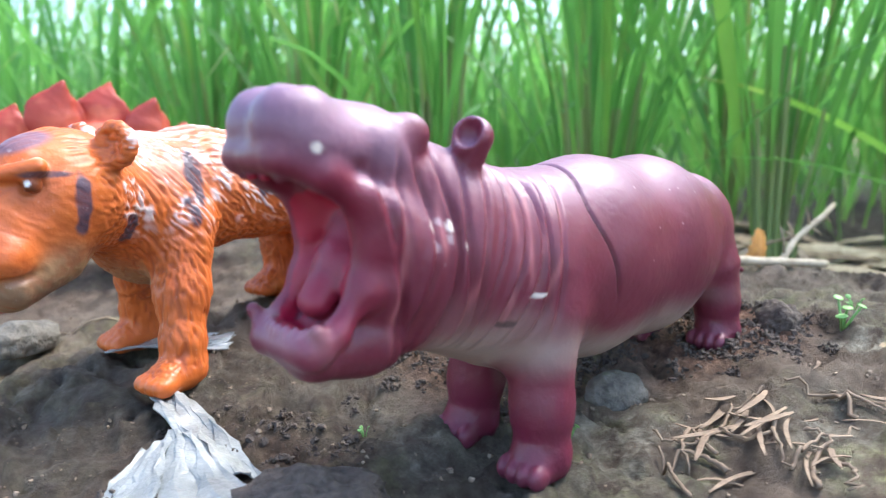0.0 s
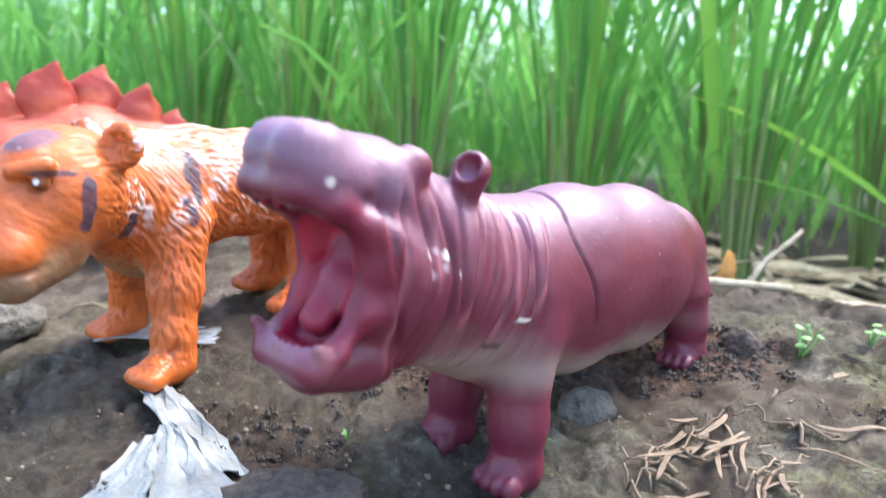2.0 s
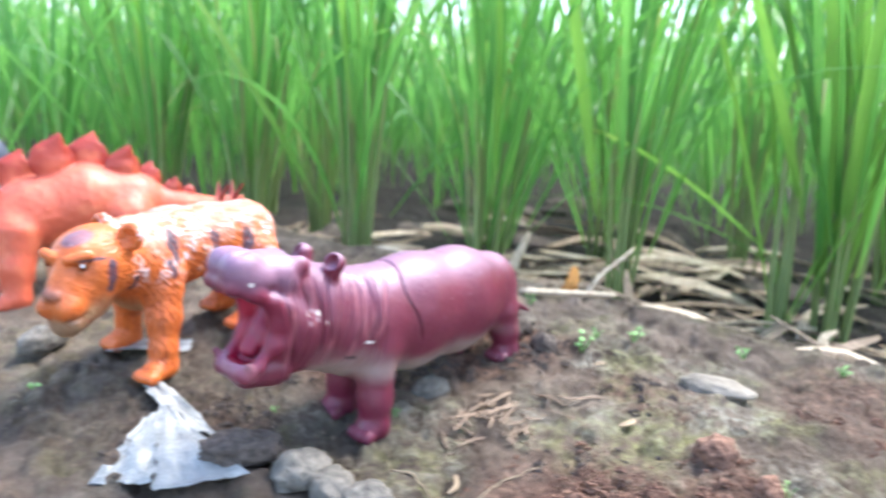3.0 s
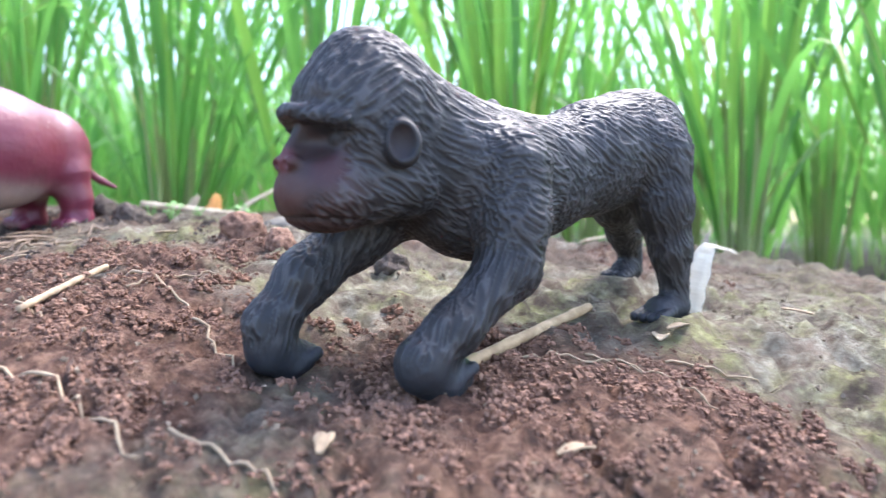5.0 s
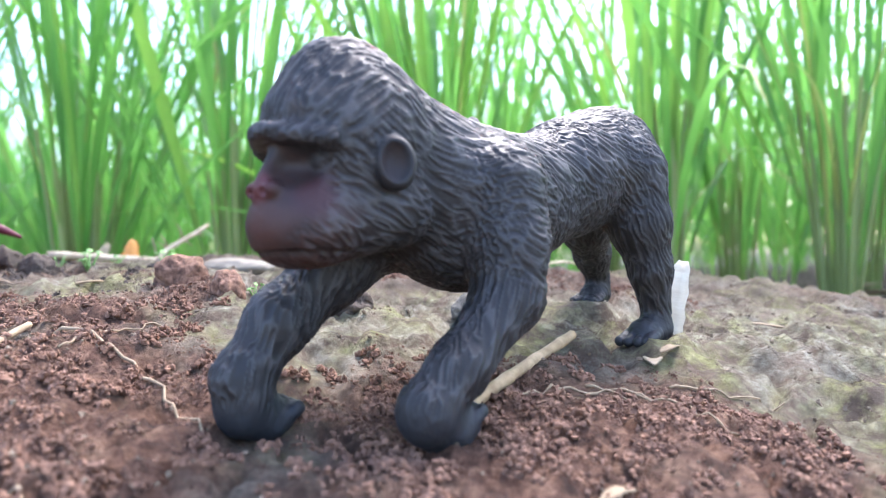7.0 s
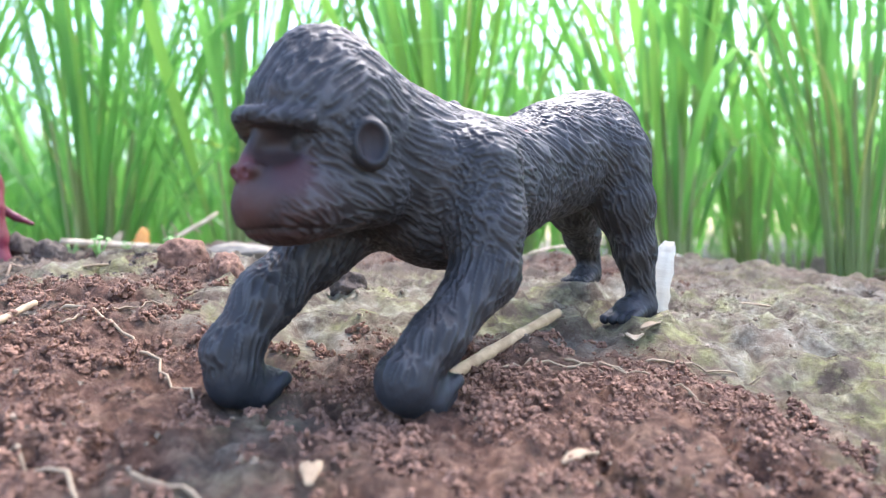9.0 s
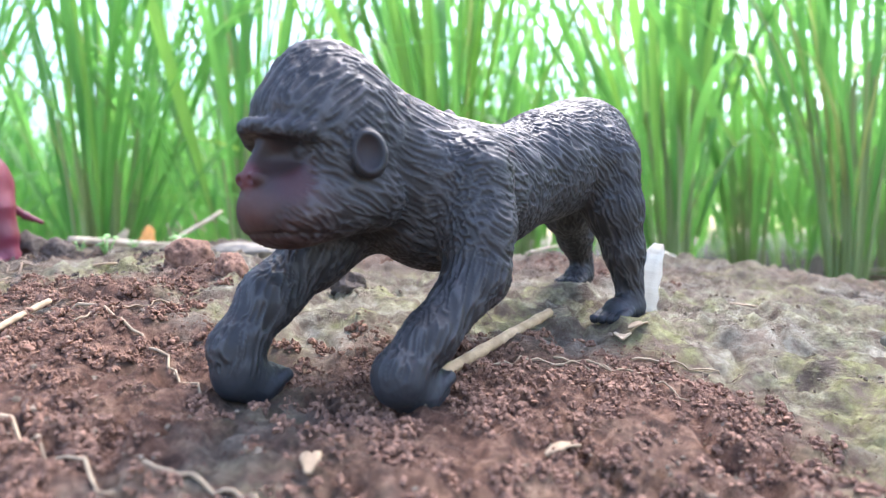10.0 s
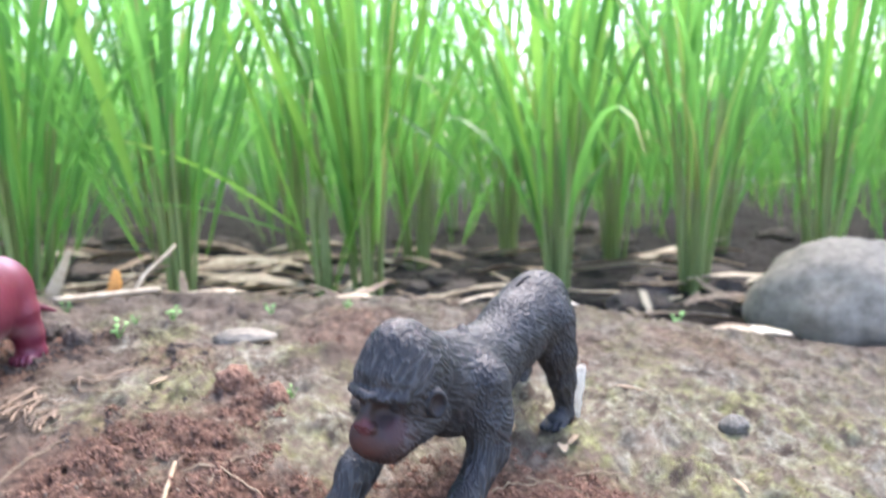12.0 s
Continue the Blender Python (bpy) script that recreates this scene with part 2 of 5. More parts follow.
# ---- ground: one sheet from the bank to the horizon ----
def stepped(stops, far):
    """Even steps within each stretch (start, end, step), then growing ones out to far on both sides."""
    mid = np.concatenate([np.arange(a, b, s) for a, b, s in stops])
    out, d = [], stops[-1][2]
    while not out or out[-1] < far:
        d *= 1.25
        out.append((out[-1] if out else mid[-1]) + d)
    back, d = [], stops[0][2]
    while not back or back[-1] > -far:
        d *= 1.25
        back.append((back[-1] if back else mid[0]) - d)
    return np.array(back[::-1] + list(mid) + out)


def build_ground():
    S, U = stepped(((-0.08, 0.40, 0.0018), (0.40, 1.3, 0.005)), 400), stepped(((-0.95, -0.32, 0.007), (-0.32, 0.42, 0.0021), (0.42, 0.95, 0.007)), 400)
    s, u = np.meshgrid(S, U, indexing="ij")
    det = 0.66 * 0.66 + 0.75 * 0.75
    x, y = (s * 0.66 + u * 0.75) / det, (s * 0.75 - u * 0.66) / det
    z = ground_z(x, y)
    n, k = s.shape
    idx = np.arange(n * k).reshape(n, k)
    quads = np.stack([idx[:-1, :-1], idx[:-1, 1:], idx[1:, 1:], idx[1:, :-1]], -1).reshape(-1, 4)
    me = bpy.data.meshes.new("ground")
    me.vertices.add(n * k)
    me.vertices.foreach_set("co", np.stack([x, y, z], -1).astype(np.float32).ravel())
    me.loops.add(quads.size)
    me.loops.foreach_set("vertex_index", quads[:, ::-1].ravel().astype(np.int32))
    me.polygons.add(len(quads))
    me.polygons.foreach_set("loop_start", np.arange(0, quads.size, 4, dtype=np.int32))
    me.polygons.foreach_set("use_smooth", [True] * len(quads))
    me.update(calc_edges=True)
    me.validate()
    p = np.stack([x * 26, y * 26, 0 * x + 2.2], -1).reshape(-1, 3)
    loose = crumbly(x, y)
    patch = fractal(p, 4).reshape(x.shape)
    # moss; the extra patch under the ape also paints brightness into its shadow
    moss = smooth(0.42, 0.58, patch + 0.22 * smooth(0.235, 0.285, x - 0.6 * (y + 0.03)) + 0.2 * np.exp(-((x - 0.27) ** 2 + (y - 0.06) ** 2) / 0.05 ** 2) + 0.09 * np.exp(-((x - 0.15) ** 2 + (y - 0.13) ** 2) / 0.06 ** 2) + 0.07 * np.exp(-((x - 0.06) ** 2 + (y - 0.13) ** 2) / 0.06 ** 2)) * (1 - loose) * (1 - smooth(0.33, 0.42, s)) * (1 - 0.55 * smooth(0.22, 0.30, s)) * (0.35 + 0.65 * smooth(-0.05, 0.06, x))
    wet = smooth(0.46, 0.64, s) * 0.95 * (1 - smooth(5.0, 7.0, s))
    damp = np.exp(-((x + 0.07) ** 2 + (y - 0.165) ** 2) / 0.07 ** 2)
    damp = np.maximum(damp, np.exp(-((x - 0.0) ** 2 + (y - 0.06) ** 2) / 0.075 ** 2))
    damp = np.maximum(damp, 0.8 * np.exp(-((x - 0.035) ** 2 + (y - 0.145) ** 2) / 0.045 ** 2))
    wet = np.maximum(wet, damp * 0.6 * smooth(0.35, 0.6, patch + 0.1))
    for name, data in (("loose", loose), ("moss", moss), ("wet", wet)):
        a = me.attributes.new(name, "FLOAT", "POINT")
        a.data.foreach_set("value", np.ascontiguousarray(data, dtype=np.float32).ravel())
    me.materials.append(M_SOIL)
    return tagged(new("ground", me), "bare earth bank with reddish crumbs and moss, beside the wet field", "ground", kind="structure")


build_ground()

# ---- toys: soft forms, blended and meshed as one skin each (millimetres, x ahead, y to its left, z up) ----
def ball(c, r, yaw=0, pitch=0, k=4.0, col=None, cut=False):
    return ("ball", np.array(c, float), np.array(r, float), (yaw, pitch), k, col, cut)


def limb(a, b, ra, rb, k=4.0, col=None, squash=1.0, cut=False):
    return ("limb", np.array(a, float), np.array(b, float), (ra, rb, squash), k, col, cut)


def chain(points, k=4.0, col=None, squash=1.0):
    return [limb(p[:3], q[:3], p[3], q[3], k, col, squash) for p, q in zip(points, points[1:])]


def distance(f, p):
    """Rough distance of points (..., 3) from one form."""
    if f[0] == "ball":
        q = p - f[1].astype(np.float32)
        yaw, pitch = radians(f[3][0]), radians(f[3][1])
        x = q[..., 0] * math.cos(yaw) + q[..., 1] * math.sin(yaw)
        y = -q[..., 0] * math.sin(yaw) + q[..., 1] * math.cos(yaw)
        z = q[..., 2]
        x, z = x * math.cos(pitch) + z * math.sin(pitch), -x * math.sin(pitch) + z * math.cos(pitch)
        r = f[2]
        k0 = np.sqrt((x / r[0]) ** 2 + (y / r[1]) ** 2 + (z / r[2]) ** 2)
        k1 = np.sqrt((x / r[0] ** 2) ** 2 + (y / r[1] ** 2) ** 2 + (z / r[2] ** 2) ** 2) + 1e-6
        return k0 * (k0 - 1) / k1
    ra, rb, squash = f[3]
    a, b = f[1].astype(np.float32), f[2].astype(np.float32)
    scale = np.array([1, 1 / squash, 1], np.float32)
    ab = (b - a) * scale
    q = (p - a) * scale
    t = np.clip((q @ ab) / max(float(ab @ ab), 1e-6), 0, 1)
    return np.sqrt(((q - t[..., None] * ab) ** 2).sum(-1)) - (ra + (rb - ra) * t)


def blend(forms, lo, hi, step):
    axes = [np.arange(a, b + step, step, dtype=np.float32) for a, b in zip(lo, hi)]
    v = np.full([len(a) for a in axes], 60.0, np.float32)
    for f in forms:
        if f[0] == "ball":
            c, r = f[1], np.full(3, f[2].max())
            low, high = c - r, c + r
        else:
            r = max(f[3][0], f[3][1]) * max(1, f[3][2])
            low, high = np.minimum(f[1], f[2]) - r, np.maximum(f[1], f[2]) + r
        pad = f[4] * 1.2 + 3
        box = tuple(slice(max(0, int((l - pad - a[0]) / step)), int((h + pad - a[0]) / step) + 2) for a, l, h in zip(axes, low, high))
        p = np.stack(np.meshgrid(*[a[b] for a, b in zip(axes, box)], indexing="ij"), -1)
        if p.size == 0:
            continue
        d, old, k = distance(f, p), v[box], f[4]
        if f[6]:
            d = -d
            h = np.clip(0.5 - 0.5 * (old - d) / k, 0, 1)
            v[box] = old * (1 - h) + d * h + k * h * (1 - h)
        else:
            h = np.clip(0.5 + 0.5 * (old - d) / k, 0, 1)
            v[box] = old * (1 - h) + d * h - k * h * (1 - h)
    return v


def skin(v, lo, step):
    """A closed quad mesh round the negative part of the field v."""
    inside = v < 0
    corner = [inside[a:v.shape[0] - 1 + a, b:v.shape[1] - 1 + b, c:v.shape[2] - 1 + c] for a in (0, 1) for b in (0, 1) for c in (0, 1)]
    count = sum(c.astype(np.int8) for c in corner)
    cells = np.argwhere((count > 0) & (count < 8))
    index = np.full(count.shape, -1, np.int32)
    index[tuple(cells.T)] = np.arange(len(cells))
    total, hits = np.zeros((len(cells), 3)), np.zeros(len(cells))
    corners = [np.array((a, b, c)) for a in (0, 1) for b in (0, 1) for c in (0, 1)]
    for p in corners:
        for axis in range(3):
            if p[axis]:
                continue
            q = p.copy()
            q[axis] = 1
            va, vb = v[tuple((cells + p).T)], v[tuple((cells + q).T)]
            m = (va < 0) != (vb < 0)
            t = va[m] / (va[m] - vb[m])
            pt = np.repeat(p[None].astype(float), m.sum(), 0)
            pt[:, axis] = t
            total[m] += pt
            hits[m] += 1
    verts = (cells + total / np.maximum(hits, 1)[:, None]) * step + np.array(lo)
    faces = []
    for axis in range(3):
        b, c = (axis + 1) % 3, (axis + 2) % 3
        one = [slice(None)] * 3
        two = [slice(None)] * 3
        one[axis], two[axis] = slice(0, -1), slice(1, None)
        s0, s1 = inside[tuple(one)], inside[tuple(two)]
        e = np.argwhere(s0 != s1)
        e = e[(e[:, b] > 0) & (e[:, c] > 0) & (e[:, b] < index.shape[b]) & (e[:, c] < index.shape[c])]
        flip = s0[tuple(e.T)]
        ring = []
        for db, dc in ((1, 1), (0, 1), (0, 0), (1, 0)):
            w = e.copy()
            w[:, b] -= db
            w[:, c] -= dc
            ring.append(index[tuple(w.T)])
        quad = np.stack(ring, -1)
        quad[~flip] = quad[~flip][:, ::-1]
        faces.append(quad[(quad >= 0).all(1)])
    return verts, np.concatenate(faces)


def toy(name, forms, step, mat, m, paint, relief=None, labels=("", "", "")):
    """One painted plastic figure as a single mesh. relief(p, n) gives heights in mm, paint(p, n, colour, height) the colours."""
    low = np.min([f[1] - (f[2].max() if f[0] == "ball" else max(f[3][:2]) * 1.4) if f[0] == "ball" else np.minimum(f[1], f[2]) - max(f[3][:2]) * max(1, f[3][2]) for f in forms if not f[6]], 0) - 3
    high = np.max([f[1] + f[2].max() if f[0] == "ball" else np.maximum(f[1], f[2]) + max(f[3][:2]) * max(1, f[3][2]) for f in forms if not f[6]], 0) + 3
    v = blend(forms, low, high, step)
    p, quads = skin(v, low, step)
    g = [np.gradient(v, axis=a) for a in range(3)]
    cell = np.clip(((p - low) / step).round().astype(int), 0, np.array(v.shape) - 1)
    n = np.stack([a[tuple(cell.T)] for a in g], -1)
    n /= np.linalg.norm(n, axis=1)[:, None] + 1e-9
    col, weight = np.zeros((len(p), 3)), np.zeros(len(p))
    p32 = p.astype(np.float32)
    for f in forms:
        if f[5] is None:
            continue
        w = np.exp(-np.clip(np.abs(distance(f, p32)), 0, 30) / 1.1) + 1e-9
        col += w[:, None] * np.array(f[5])
        weight += w
    col /= weight[:, None]
    h = relief(p, n) if relief else np.zeros(len(p))
    col = np.clip(paint(p, n, col, h), 0, 1)
    p = p + n * h[:, None]
    me = bpy.data.meshes.new(name)
    me.vertices.add(len(p))
    me.vertices.foreach_set("co", (p * 0.001).astype(np.float32).ravel())
    me.loops.add(quads.size)
    me.loops.foreach_set("vertex_index", quads.ravel().astype(np.int32))
    me.polygons.add(len(quads))
    me.polygons.foreach_set("loop_start", np.arange(0, quads.size, 4, dtype=np.int32))
    me.polygons.foreach_set("use_smooth", [True] * len(quads))
    me.update(calc_edges=True)
    me.validate()
    a = me.color_attributes.new("paint", "FLOAT_COLOR", "POINT")
    a.data.foreach_set("color", np.c_[col, np.ones(len(col))].astype(np.float32).ravel())
    me.materials.append(mat)
    ob = new(name, me)
    ob.matrix_world = m
    return tagged(ob, *labels)


def strokes(p, way, length, width):
    """Hair strokes: noise drawn out along a way."""
    way = np.array(way, float)
    way /= np.linalg.norm(way)
    side = np.cross(way, (0.31, 0.77, 0.55))
    side /= np.linalg.norm(side)
    up = np.cross(way, side)
    bend = (grain(p / (width * 6)) - 0.5) * width * 1.5
    q = np.stack([p @ way / length, (p @ side + bend) / width, (p @ up + bend) / width], -1)
    return grain(q)


def fur(p, flows, length, width, depth, crests=False):
    """Strokes whose way changes over the body: flows are (centre, way, reach). crests: thin sharp ridges instead of soft ones."""
    total, weight = np.zeros(len(p)), np.full(len(p), 1e-9)
    for c, way, reach in flows:
        w = np.exp(-(((p - np.array(c)) / reach) ** 2).sum(1)) + 1e-7
        w = w ** 2
        n = strokes(p, way, length, width)
        total += w * ((1 - np.abs(2 * n - 1)) ** 2.2 - 0.42 if crests else n - 0.5)
        weight += w * w
    return total / np.sqrt(weight) * 2 * depth


def tint(col, mask, new_colour):
    return col + np.clip(mask, 0, 1)[:, None] * (np.array(new_colour) - col)


def heading(x, y, z, fx, fy, dip=0):
    return pose(x, y, z, 0, dip, math.degrees(math.atan2(fy, fx)))


def near(p, c, r):
    return np.sqrt((((p - np.array(c)) / np.array(r)) ** 2).sum(1))


# hippopotamus, mouth wide open
def hippo():
    skin_c, belly_c, inner, lilac = (0.142, 0.017, 0.036), (0.36, 0.27, 0.235), (0.29, 0.004, 0.028), (0.20, 0.095, 0.145)
    f = chain([(-45, 0, 44, 20), (-20, 0, 43, 25.5), (12, 0, 43, 26), (42, 0, 43, 23)], 6, skin_c, 0.80)
    f += chain([(38, 0, 44, 22), (58, 1, 48, 20), (72, 2.5, 51, 17)], 6, skin_c, 0.84)
    # upper head and muzzle
    f += [limb((66, 3, 59), (86, 4, 68), 13.5, 10.2, 6, skin_c, 0.98), limb((88, 4, 72.5), (102, 5, 75.6), 8.4, 6.8, 4, lilac, 1.4),
          ball((104.5, 11, 77), (6.6, 5.6, 6.2), k=4, col=lilac), ball((103, -1.2, 77), (6.4, 5.4, 6.2), k=4, col=lilac), ball((100.5, 13.5, 73), (6.5, 3.6, 4.2), k=3, col=lilac)]
    # lower jaw, hanging, and the cheeks behind the gape
    f += [limb((69, 3, 45), (89, 4, 39), 12, 8.2, 7, skin_c, 1.0), limb((89, 4, 37.5), (98, 4.5, 36.2), 8.2, 5.8, 4, skin_c, 1.35), limb((72, 3, 52), (83, 4, 53.5), 16, 13.5, 6, skin_c, 0.95)]
    f += [limb((97, 4, 58), (114, 5, 56.5), 8.0, 12.5, 2.0, squash=1.05, cut=True), limb((91, 4, 53), (99.5, 4.5, 44.5), 6.2, 4.8, 2.0, squash=1.45, cut=True)]
    for side in (1, -1):
        f += chain([(107, 4.6 + 7.0 * side, 71.2, 2.6), (101, 4.5 + 9.6 * side, 68.6, 2.8), (93.5, 4.2 + 9.8 * side, 64, 3.0), (91.6, 4.2 + 9.8 * side, 56, 2.6), (93.5, 4.2 + 9.4 * side, 48, 2.4), (99, 4.4 + 9.0 * side, 41, 2.3), (103.0, 4.5 + 7.2 * side, 38.6, 2.5)], 2.2, (0.17, 0.010, 0.032))
        f += [limb((88, 4 + 9 * side, 60), (82, 3.5 + 9.5 * side, 53), 5.0, 6.0, 4, skin_c), limb((90, 4 + 8.2 * side, 48), (82, 3.5 + 8.2 * side, 47), 4.2, 5.5, 4, skin_c)]
    f += [limb((107.4, -2.2, 71.4), (108, 11.4, 71.4), 2.6, 2.6, 2, skin_c), limb((103, -2.6, 38.2), (103, 11.7, 38.2), 3.2, 3.2, 2.5, skin_c)]
    f += chain([(88, 4, 58, 3.4), (91.5, 4, 52, 3.6), (97, 4.2, 45, 3.0)], 2, (0.27, 0.010, 0.036), 1.3)
    for k in range(-4, 5):
        f.append(ball((104.6 - 0.17 * k * k, 4.6 + 2.0 * k, 41.0), (1.1, 0.95, 1.5), k=0.7, col=(0.34, 0.15, 0.19)))
    f += [limb((102, -4.6, 39), (104, -6, 43.0), 2.0, 1.4, 1.5, skin_c), limb((101.5, 13.2, 39), (103, 14, 42.5), 2.0, 1.3, 1.5, (0.25, 0.10, 0.11))]
    f += [ball((108 - 0.5 * abs(k), 5 + 3.6 * k, 68.6), (1.0, 1.0, 1.4), k=0.8, col=(0.25, 0.08, 0.12)) for k in (-1.6, -0.6, 0.6, 1.6)]
    for side in (1, -1):
        y = 2.5 + 8 * side
        f += [limb((66, y, 67), (65, y + 2.4 * side, 74.6), 3.0, 4.3, 2.0, skin_c), ball((67.8, y + 3.4 * side, 76), (3, 2.6, 3.1), k=1.0, cut=True),
              ball((80.5, 3.4 + 7.4 * side, 75.2), (4.6, 3.6, 4.0), k=2.0, col=skin_c)]
    f += [ball((104, 11.0, 83.4), (3.6, 2.0, 1.8), 25, k=1.0, cut=True), ball((103, -1.4, 83.4), (3.6, 2.0, 1.8), -25, k=1.0, cut=True)]
    for x, y, z, bend in ((41, 13, -5, 2), (37, -14, -5, 2), (-53, 11, 7, -3), (-46, -13, 7, -3)):
        f += chain([(x - bend, y * 0.75, 33, 10), (x - bend * 0.3, y * 0.95, z + 16, 6.6), (x, y, z + 7, 6.0)], 5, skin_c)
        f += [limb((x, y, z + 5), (x + 3, y, z + 4), 6.8, 5.8, 3, skin_c, 1.1)]
        f += [ball((x + 7.8 - 0.8 * abs(j), y + 3.9 * j, z + 3), (3.3, 2.1, 3.1), k=0.8, col=(0.17, 0.04, 0.065)) for j in (-1.2, -0.4, 0.4, 1.2)]
    f += [limb((-62, 1, 38), (-70, 5, 32), 2.8, 1.5, 3, skin_c), limb((-70, 5, 32), (-76, 8, 29), 1.9, 1.0, 1, skin_c)]

    def relief(p, n):
        x, y, z = p.T
        h = np.zeros(len(p))
        for c, lean, deep in ((41, 0.3, 0.6), (46.5, 0.28, 0.9), (51, 0.25, 0.8), (56.5, 0.22, 1.0), (61.5, 0.2, 0.8), (66.5, 0.15, 0.9), (71.5, 0.1, 0.8), (76, 0.05, 0.9), (81, 0.0, 0.7), (85.5, -0.05, 0.7), (89, -0.1, 0.5)):
            d = x - c + lean * (z - 50) + 1.4 * np.sin(z / 7 + c) + 0.06 * np.abs(z - 50) * np.sin(c)
            h += 1.5 * deep * (0.55 * np.exp(-((d - 1.6) / 1.2) ** 2) - np.exp(-(d / 0.8) ** 2)) * smooth(28, 38, z) * (1 - smooth(66, 74, z)) * smooth(4, 9, np.abs(y - 2.5))
        seam = x - 25 - 4 * np.exp(-((z - 59) / 8) ** 2) + 0.2 * np.maximum(0, 52 - z)
        h -= 0.9 * np.exp(-(seam / 0.5) ** 2) * smooth(34, 40, z)
        return h + (fractal(p / 9, 4) - 0.5) * 0.6 + (fractal(p / 1.6, 2) - 0.5) * 0.15

    def paint(p, n, col, h):
        x, y, z = p.T
        lump = fractal(p / 16, 3) - 0.5
        edge = 28 + 12 * smooth(20, 72, x) - 1 * smooth(0, -50, x)
        pale = (1 - smooth(-7, 6, z - edge + 12 * lump)) * smooth(-0.55, 0.1, -n[:, 2]) * (1 - smooth(72, 80, x)) * smooth(-72, -55, x)
        legs = smooth(30, 18, z - 0.06 * np.maximum(0, -x)) * smooth(3, 6, np.abs(y)) * np.maximum(smooth(15, 11, np.abs(x - 40)), smooth(16, 12, np.abs(x + 50)))
        pale = pale * (1 - legs)
        col = tint(col, pale * 0.95, belly_c)
        # sky sheen painted in: upward faces of back and head tinted lilac
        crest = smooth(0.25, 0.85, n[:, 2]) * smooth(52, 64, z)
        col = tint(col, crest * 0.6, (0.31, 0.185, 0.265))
        seam = x - 25 - 4 * np.exp(-((z - 59) / 8) ** 2) + 0.2 * np.maximum(0, 52 - z)
        col = tint(col, np.exp(-(seam / 0.45) ** 2) * smooth(34, 40, z) * 0.75, (0.06, 0.01, 0.015))
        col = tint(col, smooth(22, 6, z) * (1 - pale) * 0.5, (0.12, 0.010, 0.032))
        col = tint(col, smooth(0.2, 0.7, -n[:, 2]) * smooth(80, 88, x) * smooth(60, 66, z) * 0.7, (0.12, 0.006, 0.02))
        ridge = np.zeros(len(p))
        for c, lean in ((43, 0.3), (48.2, 0.28), (53, 0.25), (58.3, 0.22), (68.2, 0.15), (77.7, 0.05), (87, -0.05)):
            d = x - c + lean * (z - 50) + 1.4 * np.sin(z / 7 + c) + 0.06 * np.abs(z - 50) * np.sin(c)
            ridge += np.exp(-(d / 0.7) ** 2) * smooth(32, 42, z) * (1 - smooth(60, 70, z)) * smooth(6, 11, np.abs(y - 2.5)) * smooth(0.3, 0.6, grain(p / 8 + c))
        col = tint(col, ridge * 0.55, (0.46, 0.15, 0.16))
        mouth = np.clip(np.maximum((distance(limb((97, 4, 58), (114, 5, 56.5), 8.8, 13.3, squash=1.05), p) < 0), (distance(limb((91, 4, 53), (99.5, 4.5, 44.5), 7.0, 5.4, squash=1.4), p) < 0)) * (distance(limb((97, 4.2, 44.5), (88, 4, 58), 3.4, 4.0, squash=1.3), p) > 0.2) * 1.0, 0, 1)
        col = tint(col, mouth * 0.95, inner)
        col = tint(col, smooth(0.6, 0.3, near(p, (78, 17, 56), (4, 8, 5)) + 2.6 * (grain(p / 1.6) - 0.3)) * 0.5, (0.62, 0.5, 0.5))
        for c, r in (((104, 16.5, 73), (1.0, 3, 1.0)), ((81, 17, 58.5), (0.7, 5, 1.5)), ((76.6, 17, 58.2), (0.8, 5, 1.3)), ((72.5, 17, 54), (0.6, 5, 1.2)), ((51, 18, 41.4), (3.6, 6, 0.45))):
            col = tint(col, 1 - smooth(0.7, 1.1, near(p, c, r)), (0.72, 0.62, 0.55))
        col = tint(col, (1 - smooth(0.7, 1.2, near(p, (58, 16, 35.9), (3.6, 8, 0.8)))) * 0.8, (0.05, 0.03, 0.03))
        specks = (grain(p / 1.3) > 0.93) & (x > -40) & (x < 10) & (z > 32)
        return tint(col, specks * 0.5, (0.6, 0.45, 0.47))

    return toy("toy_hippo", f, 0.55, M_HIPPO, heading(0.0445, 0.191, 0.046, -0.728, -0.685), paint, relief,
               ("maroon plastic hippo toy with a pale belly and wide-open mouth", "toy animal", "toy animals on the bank"))


